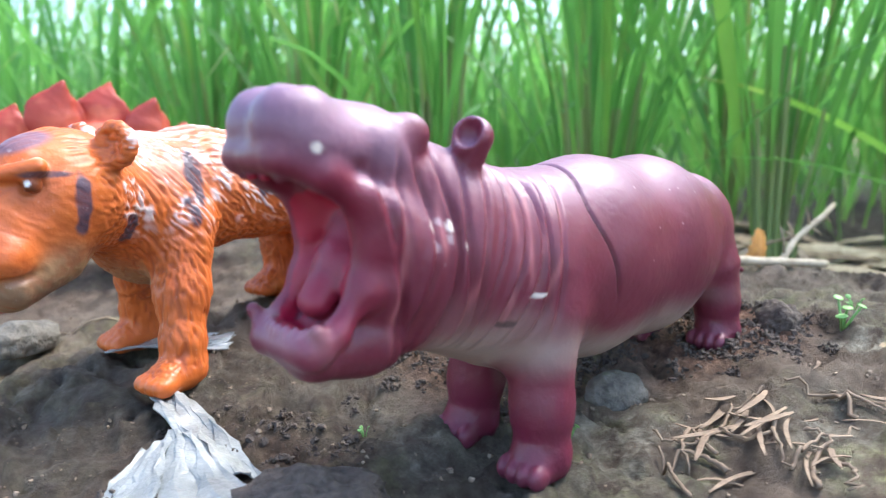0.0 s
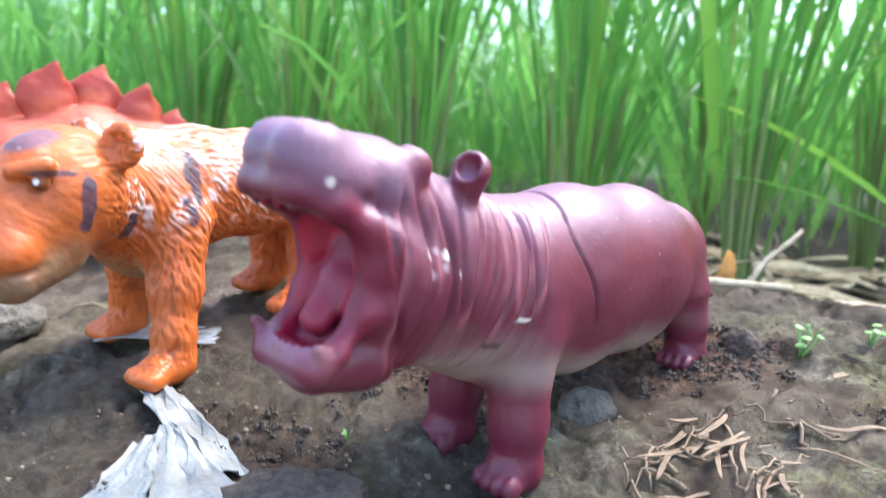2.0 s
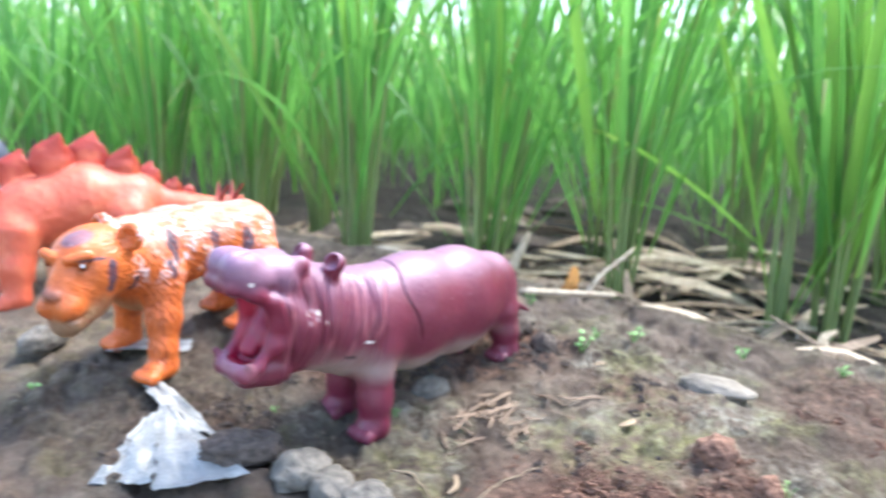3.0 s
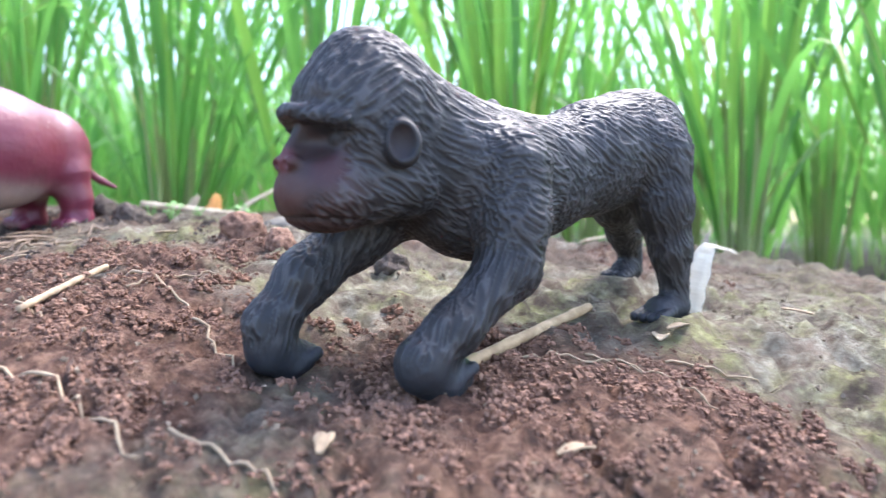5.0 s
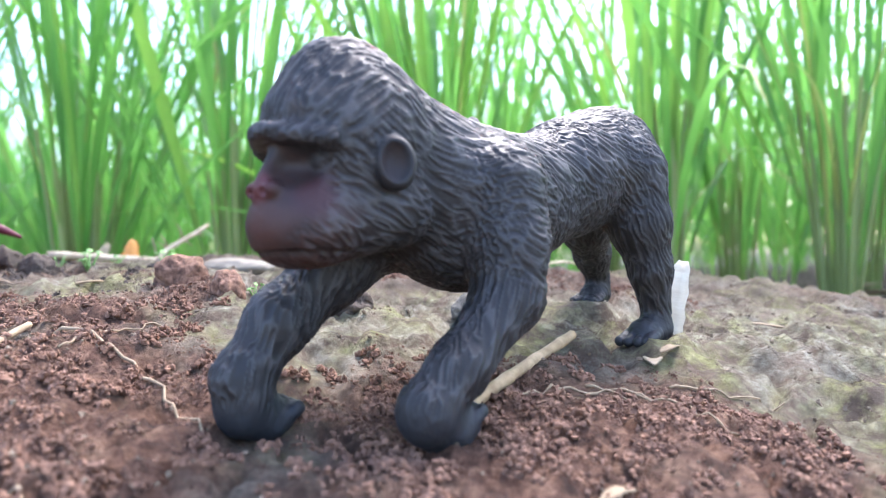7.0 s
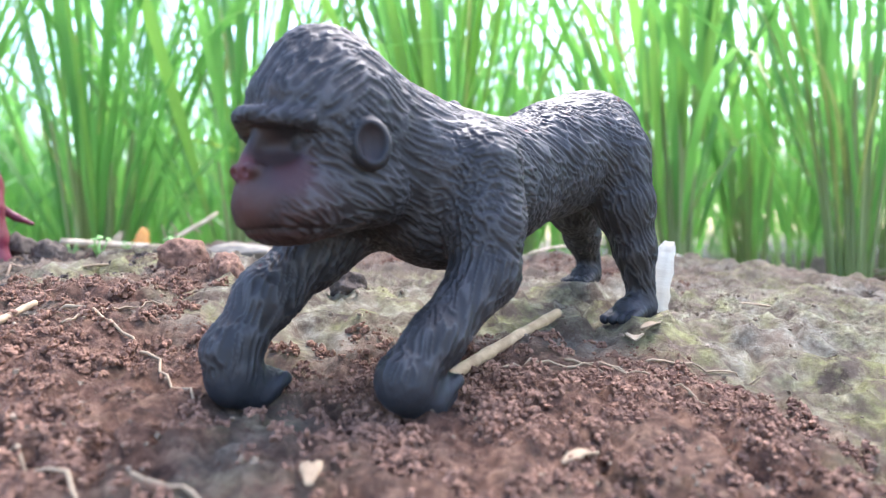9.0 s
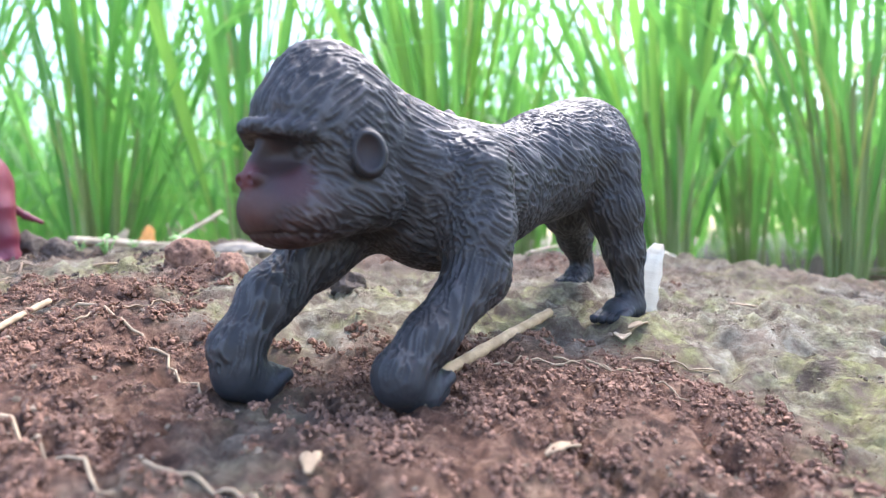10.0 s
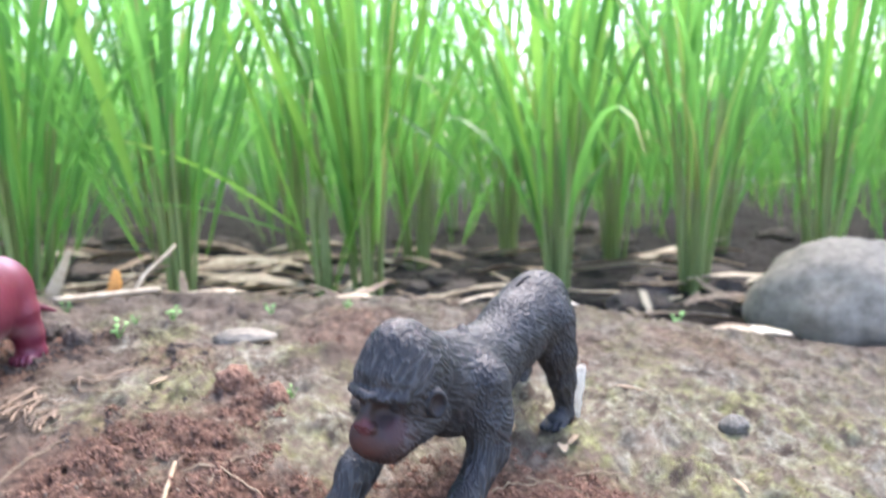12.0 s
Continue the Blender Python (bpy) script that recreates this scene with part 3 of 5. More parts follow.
# ape on all fours
def ape():
    black, face, skin_c = (0.0125, 0.0125, 0.0135), (0.036, 0.014, 0.011), (0.013, 0.013, 0.015)
    f = chain([(24, 0, 42, 16), (8, 0, 41, 16), (-5, 0, 41.5, 14.6), (-28, 0, 48.5, 15), (-43, 0, 53, 15.3), (-52, 0, 55.5, 15.6)], 6, black, 0.88)
    # head, crest and neck
    f += [ball((49.5, 0, 49), (14.8, 13.2, 16), k=5, col=black), ball((49.6, 0, 59), (11.8, 10.5, 12.0), 0, 20, k=5, col=black), ball((56, 0, 52.6), (9.2, 10.6, 5.6), 0, 35, k=4, col=black), limb((45, 0, 53), (24, 0, 44), 14, 15.2, 6, black, 0.92),
          ball((16, 0, 33), (17, 13.5, 13), k=6, col=black)]
    # muzzle, jaw and nose
    f += [ball((57, 0, 36.5), (11.2, 9.2, 8.6), k=4, col=face), limb((61.2, -4, 33.8), (61.2, 4, 33.8), 6.0, 6.0, 3.5, face), limb((57, 4, 34), (43, 6, 37), 4.8, 7.0, 6, black), limb((57, -4, 34), (43, -6, 37), 4.8, 7.0, 6, black),
          limb((64, 0, 47), (66.6, 0, 41), 2.0, 2.3, 1.8, face), ball((66.9, 2.5, 40.6), (2.2, 1.9, 1.7), k=1.0, col=face), ball((66.9, -2.5, 40.6), (2.2, 1.9, 1.7), k=1.0, col=face)]
    # overhanging brow above deep eyes
    f += [limb((60.5, 10.5, 49.2), (67.2, 1.5, 50.8), 1.8, 1.7, 2.2, skin_c), limb((60.5, -10.5, 49.2), (67.2, -1.5, 50.8), 1.8, 1.7, 2.2, skin_c)]
    for side in (1, -1):
        f += [ball((65.2, 7.4 * side, 45), (5.6, 6.0, 3.7), k=1.4, cut=True), ball((58.8, 6.2 * side, 45.4), (1.7, 1.8, 1.5), k=0.8, col=(0.006, 0.004, 0.004)), ball((69.0, 2.0 * side, 40.2), (1.2, 0.9, 0.8), k=0.5, cut=True),
              ball((48.8, 14.2 * side, 45.4), (4.0, 3.2, 5.1), -25 * side, -8, k=0.8, col=skin_c), ball((50.2, 16.6 * side, 45.4), (2.8, 2.4, 3.9), -25 * side, -8, k=0.8, cut=True)]
    # near arm, bent, resting on the fist
    f += chain([(17, 12, 42, 11), (18, 15.5, 30, 8.2), (20, 17, 19.5, 6.8), (36, 17, 6.6, 5.2), (43.4, 16, 0.4, 5.2)], 4, black)
    f += chain([(43.2, 16, -1.4, 5.8), (38.5, 15.5, -4.6, 4.7), (33.5, 15.5, -4.2, 3.8)], 3, skin_c) + [limb((38.5, 15.5 + 2.6 * j, -5.0), (32.2, 15.2 + 2.8 * j, -2.0), 2.2, 1.7, 0.7, skin_c) for j in (-1.3, -0.4, 0.5, 1.3)]
    # far arm, reaching ahead
    f += chain([(28, -12, 36, 10), (42, -15, 25, 7.2), (54, -16, 15.8, 6.2), (63, -16, 5, 5.2), (63, -15.5, 0.5, 5.0)], 4, black)
    f += chain([(62.6, -15.5, -1.4, 5.3), (58.5, -15, -3.6, 4.1), (55, -15, -3.0, 3.4)], 3, skin_c) + [limb((58, -15 + 2.5 * j, -4.4), (53.2, -15 + 2.7 * j, -1.8), 2.1, 1.6, 0.7, skin_c) for j in (-1.2, -0.4, 0.4, 1.2)]
    # hind legs and feet
    f += chain([(-48, 8, 50, 11.5), (-49, 11, 36, 8.2), (-52, 12.5, 23, 5.6), (-55, 12.5, 11, 4.2)], 4, black)
    f += [limb((-55.5, 12.5, 5.2), (-49, 11.5, 4.4), 4.6, 4.2, 3, skin_c)] + [limb((-50, 11.5 + 2.4 * j, 4.2), (-43, 11.5 + 3.0 * j, 2.4), 2.0, 1.5, 0.5, skin_c) for j in (-1.4, -0.5, 0.5, 1.4)]
    f += chain([(-50, -8, 50, 11.5), (-59, -13, 37, 8.0), (-71, -18, 27, 5.4), (-79, -21, 18.5, 4.0)], 4, black)
    f += [limb((-79, -21, 13.4), (-74, -20.5, 12.6), 4.4, 4.0, 3, skin_c)] + [limb((-74, -20.5 + 2.3 * j, 12.2), (-69, -20.5 + 2.8 * j, 11), 1.9, 1.5, 0.5, skin_c) for j in (-1.4, -0.5, 0.5, 1.4)]
    f += [limb((-34, -1, 66.2), (-42, 0, 69.4), 0.9, 1.1, 1.0, cut=True), limb((8, -2, 58.2), (13, 2, 58.6), 1.4, 1.4, 1.2, black)]

    def relief(p, n):
        flows = [((63, 0, 60), (-0.45, 0.05, 0.9), 9), ((50, 0, 71), (-1, 0.12, 0.1), 9), ((58, 9, 58), (-0.75, 0.1, 0.65), 9), ((58, -9, 58), (-0.75, -0.1, 0.65), 9), ((38, 6, 64), (-0.9, 0.1, -0.42), 12), ((48, 14, 38), (-0.9, 0.1, -0.45), 12), ((48, -14, 38), (-0.9, -0.1, -0.45), 12),
                 ((26, 8, 56), (-0.95, 0.2, -0.3), 14), ((15, 18, 44), (-0.95, 0.1, -0.22), 14), ((15, -18, 44), (-0.95, -0.1, -0.22), 14), ((17, 20, 30), (-0.85, 0.2, -0.45), 10), ((-15, 12, 52), (-0.8, 0.2, -0.55), 14), ((-15, -12, 52), (-0.8, -0.2, -0.55), 14),
                 ((-20, 10, 36), (-0.35, 0.1, -0.95), 12), ((-45, 0, 70), (-1, 0.15, 0.05), 16), ((-50, 14, 58), (-0.8, 0.1, -0.55), 14), ((-56, 14, 34), (-0.55, 0.1, -0.85), 16), ((-62, -14, 30), (-0.4, 0, -0.9), 16),
                 ((26, 20, 14), (0.45, 0.1, -0.9), 10), ((40, 18, 5), (0.4, 0.1, -0.9), 12), ((45, -18, 22), (0.35, 0, -0.95), 12), ((60, -16, 8), (0.3, 0, -0.95), 10)]
        hair = fur(p, flows, 6.5, 0.80, 0.28, True)
        bare = np.maximum(1 - smooth(0.9, 1.2, near(p, (64, 0, 39.5), (9, 10, 10.5))), 0)
        x, y, z = p.T
        bare = np.maximum(bare, 1 - smooth(0.85, 1.15, near(p, (48.6, 16 * np.sign(y.mean() + 1), 45), (5, 4, 6.2))))
        paws = (1 - smooth(3, 8, z + 5 * (x > 0) - 4 * (x < 0)))
        return hair * (1 - np.clip(bare + paws * 0.8, 0, 1)) + (fractal(p / 6, 3) - 0.5) * 0.5 - 0.5 * np.exp(-((z - 29.4) / 0.5) ** 2) * smooth(53, 58, x)

    def paint(p, n, col, h):
        x, y, z = p.T
        # fur light and shade put into the colour: ridges paler, grooves darker
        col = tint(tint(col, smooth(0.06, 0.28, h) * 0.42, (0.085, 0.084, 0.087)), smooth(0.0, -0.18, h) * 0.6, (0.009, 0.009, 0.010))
        brow = 1 - smooth(0.7, 1.15, near(p, (56, 0, 62), (14, 16, 13)))
        col = tint(col, brow * smooth(0.45, 0.8, fractal(p / 4, 3)) * 0.45, (0.16, 0.12, 0.105))
        for side in (1, -1):
            col = tint(col, (1 - smooth(0.6, 1.2, near(p, (64, 9.5 * side, 41), (6, 4, 6)))) * 0.55, (0.045, 0.007, 0.008))
        col = tint(col, (1 - smooth(0.5, 1.1, near(p, (68.5, 0, 41), (3, 4.5, 3.5)))) * 0.6, (0.11, 0.018, 0.022))
        col = tint(col, (1 - smooth(0.5, 1.2, near(p, (67, 2, 35), (5, 7, 4)))) * 0.45, (0.085, 0.028, 0.022))
        col = tint(col, (1 - smooth(0.7, 1.0, near(p, (50, 15.5, 45.4), (3, 3, 4)))) * 0.8, (0.016, 0.008, 0.008))
        return tint(col, (1 - smooth(2, 6, z - 6 * (x < 0) + 4)) * 0.35, (0.02, 0.026, 0.036))

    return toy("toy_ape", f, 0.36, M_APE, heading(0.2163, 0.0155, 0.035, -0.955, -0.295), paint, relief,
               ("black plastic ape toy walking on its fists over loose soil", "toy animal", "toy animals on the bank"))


# tiger with worn stripes
def tiger():
    orange, cream, dark = (0.56, 0.125, 0.022), (0.30, 0.18, 0.09), (0.06, 0.045, 0.06)
    f = chain([(24, 0, 52, 19), (4, 0, 54.5, 19), (-20, 0, 55, 18), (-46, 0, 55, 18.5)], 6, orange, 0.9)
    f += [ball((22, 0, 47), (18, 17, 21), k=6, col=orange), limb((28, 2, 54), (48, 9, 56), 17, 15, 7, orange),
          ball((55, 13, 57), (17, 16.5, 16), 20, k=6, col=orange), limb((62, 15.5, 50), (73, 19.5, 46), 9.5, 6.8, 5, orange, 1.15),
          limb((60, 15, 42), (71, 19, 36), 9, 6.5, 5, cream, 1.15), ball((78.5, 21.5, 49.0), (2.6, 4, 2.6), 20, k=1.5, col=(0.16, 0.07, 0.05)),
          ball((73, 24, 43), (5.6, 4.6, 4.6), 20, k=2.5, col=orange), ball((76, 16, 43), (5.6, 4.6, 4.6), 20, k=2.5, col=orange), limb((64, 17, 64), (72, 19.5, 53), 6, 5.5, 4, orange)]
    f += [limb((80, 26, 37.5), (66, 27, 39), 0.9, 0.9, 1, cut=True), limb((82, 16, 37.5), (77, 10, 39), 0.9, 0.9, 1, cut=True)]
    for y0, ey in ((1, 1), (-1, -1)):
        cx, cy = 46 - 6 * (y0 < 0), 13 + 13.5 * y0
        f += [ball((cx, cy, 69), (3.6, 5.6, 6.2), 25, k=2.0, col=orange), ball((cx + 3, cy + 1.2 * y0, 69.5), (2.4, 3.6, 4.2), 25, k=1.2, cut=True)]
    f += [ball((67.8, 26.6, 59.8), (3.4, 2.2, 2.2), 30, k=1.5, cut=True), ball((66.9, 25.8, 59.8), (2.3, 1.8, 1.8), 30, k=0.5, col=(0.03, 0.015, 0.01)), ball((72.5, 9.5, 59.5), (3.0, 2.2, 2.2), 0, k=1.5, cut=True),
          ball((71.5, 9.8, 59.5), (2.2, 1.8, 1.8), 0, k=0.5, col=(0.03, 0.015, 0.01)), limb((66, 27.0, 64.0), (72, 23.0, 62.6), 2.2, 2.0, 2, orange), limb((73, 9, 63.6), (73, 14, 62.6), 2.2, 2.0, 2, orange)]
    for pts, z in ((((20, 13, 44, 11), (24, 19, 25, 7.0), (27, 22, 12, 5.4), (27.5, 23, 4.5, 5.4)), -1), (((16, -12, 44, 11), (13, -20, 25, 6.8), (11, -24, 12, 5.3), (10.5, -25, 3, 5.3)), -1),
                   (((-44, 11, 46, 13), (-42, 14, 30, 9.0), (-38, 16, 18, 6.4), (-33, 17, 12, 5.8)), 8), (((-46, -10, 46, 13), (-47, -12, 30, 9), (-46, -12, 18, 6.4), (-43, -13, 13, 5.8)), 10)):
        f += chain(pts, 5, orange)
        x, y = pts[-1][0], pts[-1][1]
        f += [limb((x, y, z + 4.5), (x + 7, y + 1, z + 4), 5.6, 5.0, 3, orange, 1.15)] + [ball((x + 11.5 - 0.8 * abs(j), y + 1 + 3.4 * j, z + 3), (3.6, 2.3, 2.8), k=1.4, col=orange) for j in (-1.3, -0.45, 0.45, 1.3)]
    f += chain([(-58, 0, 54, 4.5), (-68, -4, 40, 3.4), (-70, -8, 28, 3.0)], 3, orange)

    def relief(p, n):
        flows = [((-40, 14, 50), (-0.9, 0, -0.4), 22), ((-10, 14, 50), (-0.8, 0, -0.6), 20), ((20, 16, 50), (-0.6, 0, -0.8), 18), ((30, 18, 25), (-0.1, 0, -1), 16), ((0, 0, 70), (-1, 0.15, 0), 22),
                 ((-40, 0, 70), (-1, 0.1, 0), 20), ((50, 20, 45), (-0.8, 0.2, -0.5), 14), ((-40, 15, 25), (-0.2, 0, -1), 16), ((22, -22, 25), (0, 0, -1), 16), ((55, 13, 70), (-1, 0, 0.1), 14)]
        x, y, z = p.T
        bare = np.clip(1 - smooth(0.8, 1.25, near(p, (70, 18, 50), (20, 22, 24))), 0, 0.75)
        paws = 1 - smooth(2, 7, z - 9 * (x < 0))
        return (fur(p, flows, 4.5, 0.72, 0.45) + fur(p + 17, flows, 8, 1.6, 0.15)) * (1 - np.clip(bare + paws, 0, 1)) + (fractal(p / 6, 3) - 0.5) * 0.6

    def paint(p, n, col, h):
        x, y, z = p.T
        under = (1 - smooth(30, 42, z + 8 * (fractal(p / 9, 3) - 0.5))) * (np.abs(y) < 13) * (x > 4) * (z > 24) * (x < 50)
        col = tint(col, under * 0.8, cream)
        top = smooth(52, 66, z + 10 * (fractal(p / 12, 3) - 0.5)) * (x < 40)
        col = tint(col, top * 0.72 * smooth(0.25, 0.6, fractal(p / np.array((9, 4, 9)), 3)), (0.66, 0.34, 0.26))
        white = np.clip(smooth(0.42, 0.54, fractal(p / np.array((8, 6, 8)) + 11, 3)) * smooth(40, 52, z) * (x < 46) * smooth(-0.02, 0.22, h), 0, 1)
        col = tint(col, white * 0.85, (0.68, 0.58, 0.57))
        for c, r in (((17, 17, 58), (3.6, 9, 10)), ((21, 17, 49), (2.6, 9, 8)), ((-32, 15, 56), (4, 9, 8)), ((57, 28, 55), (2.2, 6, 8)), ((-10, 14, 58), (3, 9, 7)), ((24, -20, 32), (4, 8, 5)), ((40, 20, 46), (2.4, 9, 6))):
            m = 1 - smooth(0.75, 1.1, near(p, c, r) + 0.9 * (fractal(p / 4, 3) - 0.5))
            col = tint(col, m * 0.92, (0.045, 0.042, 0.07))
        col = tint(col, (1 - smooth(0.7, 1.1, near(p, (65, 17.5, 70), (8, 6, 5)))) * 0.85, (0.11, 0.08, 0.12))
        col = tint(col, (1 - smooth(0.7, 1.1, near(p, (66, 26.5, 68), (4, 4, 2.4)))) * 0.6, (0.8, 0.66, 0.45))
        col = tint(col, (1 - smooth(0.7, 1.1, near(p, (65, 28, 62.2), (7, 4, 1.0)))) * 0.9, dark)
        col = tint(col, (1 - smooth(0.6, 1.1, near(p, (70, 18, 35), (14, 14, 5)))) * 0.75, (0.20, 0.11, 0.06))
        col = tint(col, (1 - smooth(0.7, 1.1, near(p, (68.9, 27.2, 60.4), (0.9, 1, 0.9)))), (0.8, 0.8, 0.8))
        # shade between the fur strokes, painted as a deeper orange-red
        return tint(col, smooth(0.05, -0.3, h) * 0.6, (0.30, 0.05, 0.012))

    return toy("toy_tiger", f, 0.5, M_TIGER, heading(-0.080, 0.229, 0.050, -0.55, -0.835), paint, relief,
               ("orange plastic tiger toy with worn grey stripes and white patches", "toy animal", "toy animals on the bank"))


# stegosaur with two rows of plates
def stegosaur():
    red, plate, pale = (0.60, 0.115, 0.055), (0.32, 0.03, 0.02), (0.62, 0.17, 0.12)
    f = chain([(50, 0, 46, 17), (26, 0, 53, 23), (-4, 0, 57, 25), (-34, 0, 54, 20)], 6, red, 0.92)
    f += chain([(-34, 0, 54, 19), (-58, 0, 48, 12.5), (-80, 2, 45, 8), (-98, 4, 46, 5), (-110, 5, 48, 3)], 5, red)
    f += chain([(50, 0, 46, 15), (72, 0, 38, 10), (88, 0, 35, 8), (102, 0, 30, 5)], 5, red)
    for k, (x, z, r) in enumerate(((66, 52, 10), (52, 64, 14), (33, 76, 17), (12, 82, 20), (-10, 81, 20), (-30, 75, 17), (-47, 66, 13.5), (-61, 58, 10.5), (-74, 53, 8))):
        side = 1 if k % 2 else -1
        f += [ball((x, 4.5 * side, z + r * 0.25), (r * 0.7, 2.1, r * 0.68), 8 * side, k=1.2, col=plate), limb((x, 4.5 * side, z + r * 0.45), (x - r * 0.3, 5.4 * side, z + r * 1.08), r * 0.56, r * 0.1, 1.5, plate, 0.32)]
        f += [limb((x, 4.2 * side, z - 8), (x, 4.5 * side, z + 2), r * 0.45, r * 0.5, 2.5, red, 0.4)]
    for x, side in ((-92, 1), (-92, -1), (-103, 1), (-103, -1)):
        f += [limb((x, 4, 47), (x - 6, 4 + 11 * side, 61), 2.4, 0.7, 1.5, plate)]
    for pts in (((38, 13, 44, 15), (42, 19, 24, 9.5), (44, 22, 6, 8)), ((38, -13, 44, 15), (36, -18, 24, 9.5), (38, -20, 6, 8)), ((-28, 12, 46, 17), (-26, 17, 24, 11), (-28, 19, 8, 8.5)), ((-28, -12, 46, 17), (-34, -17, 24, 11), (-36, -19, 8, 8.5))):
        f += chain(pts, 5, red)
        x, y = pts[-1][:2]
        f += [limb((x, y, 3.5), (x + 6, y + 1, 3), 7.5, 6.5, 3, red)] + [ball((x + 12, y + 4 * j, 2), (3.4, 2.4, 2.6), k=1.2, col=red) for j in (-1, 0, 1)]

    def relief(p, n):
        return (fractal(p / 3.5, 3) - 0.5) * 0.9

    def paint(p, n, col, h):
        x, y, z = p.T
        # light from above painted on the back: upward faces paler
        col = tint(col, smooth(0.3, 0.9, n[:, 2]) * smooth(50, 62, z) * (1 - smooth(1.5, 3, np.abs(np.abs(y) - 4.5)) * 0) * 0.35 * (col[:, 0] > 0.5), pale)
        col = tint(col, smooth(0.52, 0.7, fractal(p / 8, 3)) * 0.3, (0.75, 0.25, 0.12))
        # plate tops lighter: two-tone red, with top light painted in
        crest = 50 + 32 * np.exp(-((x + 0) / 48.0) ** 2)
        return tint(col, smooth(6, 14, z - crest) * 0.25, (0.52, 0.07, 0.03))

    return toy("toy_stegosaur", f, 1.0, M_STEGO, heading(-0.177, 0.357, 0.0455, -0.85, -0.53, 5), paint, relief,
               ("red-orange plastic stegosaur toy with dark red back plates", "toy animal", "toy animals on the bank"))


# a grey bulky toy behind, only its back shows
def grey_toy():
    grey = (0.075, 0.085, 0.115)
    f = chain([(35, 0, 72, 22), (0, 0, 72, 28), (-35, 0, 68, 25)], 6, grey, 0.9)
    f += [ball((62, 0, 68), (22, 18, 20), k=6, col=grey)]
    for x, y in ((28, 14), (28, -14), (-34, 14), (-34, -14)):
        f += chain([(x, y, 55, 14), (x, y, 28, 10), (x, y, 6, 10)], 5, grey)
    return toy("toy_elephant", f, 1.3, M_GREY, heading(-0.345, 0.46, 0.046, -0.85, -0.53), lambda p, n, col, h: col, lambda p, n: (fractal(p / 4, 3) - 0.5) * 1.0,
               ("dark blue-grey plastic bulky toy animal behind the stegosaur", "toy animal", "toy animals on the bank"))


hippo()
ape()
tiger()
stegosaur()
grey_toy()

# ---- rice ----
def blade_mesh(name, length, width, droop, seed, mat, segments=8):
    """One blade from its sheath at the origin: a folded strip that rises and bends over towards +x."""
    r = random.Random(seed)
    verts, uvs, faces = [], [], []
    x = z = 0.0
    angle = radians(r.uniform(2, 7))
    twist = r.uniform(-0.9, 0.9)
    for k in range(segments + 1):
        t = k / segments
        w = width * (0.35 + 0.65 * min(1, t * 4)) * (1 - t ** 3.2) + 0.0004
        a = twist * t
        c, s = math.cos(a), math.sin(a)
        fold = w * 0.16
        for side in (-1, 0, 1):
            oy, ox = side * w / 2 * c, side * w / 2 * s
            verts.append((x + ox + (fold if side == 0 else 0), oy, z))
            uvs.append(((side + 1) / 2, t))
        angle += radians(droop) / segments * (0.35 + 1.9 * t * t)
        x += length / segments * math.sin(angle)
        z += length / segments * math.cos(angle)
        if k:
            b = 3 * k
            faces += [(b - 3, b - 2, b + 1, b), (b - 2, b - 1, b + 2, b + 1)]
    me = mesh_from(name, verts, faces, mat)
    layer = me.uv_layers.new(name="UVMap")
    for loop in me.loops:
        layer.data[loop.index].uv = uvs[loop.vertex_index]
    return me


def stem_mesh(name, height, radius):
    verts, faces, n = [], [], 6
    for k, (t, w) in enumerate(((0, 1.1), (0.3, 1.0), (0.33, 1.12), (0.36, 0.95), (0.7, 0.85), (1.0, 0.6))):
        for j in range(n):
            a = 2 * math.pi * j / n
            verts.append((radius * w * math.cos(a) + 0.02 * height * t * t, radius * w * math.sin(a), height * t))
            if k:
                faces.append(((k - 1) * n + j, (k - 1) * n + (j + 1) % n, k * n + (j + 1) % n, k * n + j))
    return mesh_from(name, verts, faces, M_STEM)


BLADES = [blade_mesh("leaf", random.uniform(0.30, 0.58), random.uniform(0.0038, 0.0080), random.choice((8, 14, 20, 30, 45, 70, 110, 140)), k, M_BLADE) for k in range(26)]
YOUNG = [blade_mesh("leaf", random.uniform(0.34, 0.52), random.uniform(0.009, 0.012), random.choice((6, 10, 18)), 90 + k, M_BRIGHT) for k in range(5)]
DRIED = [blade_mesh("leaf", random.uniform(0.2, 0.4), random.uniform(0.003, 0.006), random.choice((40, 90, 150)), 190 + k, M_DRY) for k in range(5)]
STEMS = [stem_mesh("stem", random.uniform(0.16, 0.26), random.uniform(0.0022, 0.0034)) for k in range(6)]


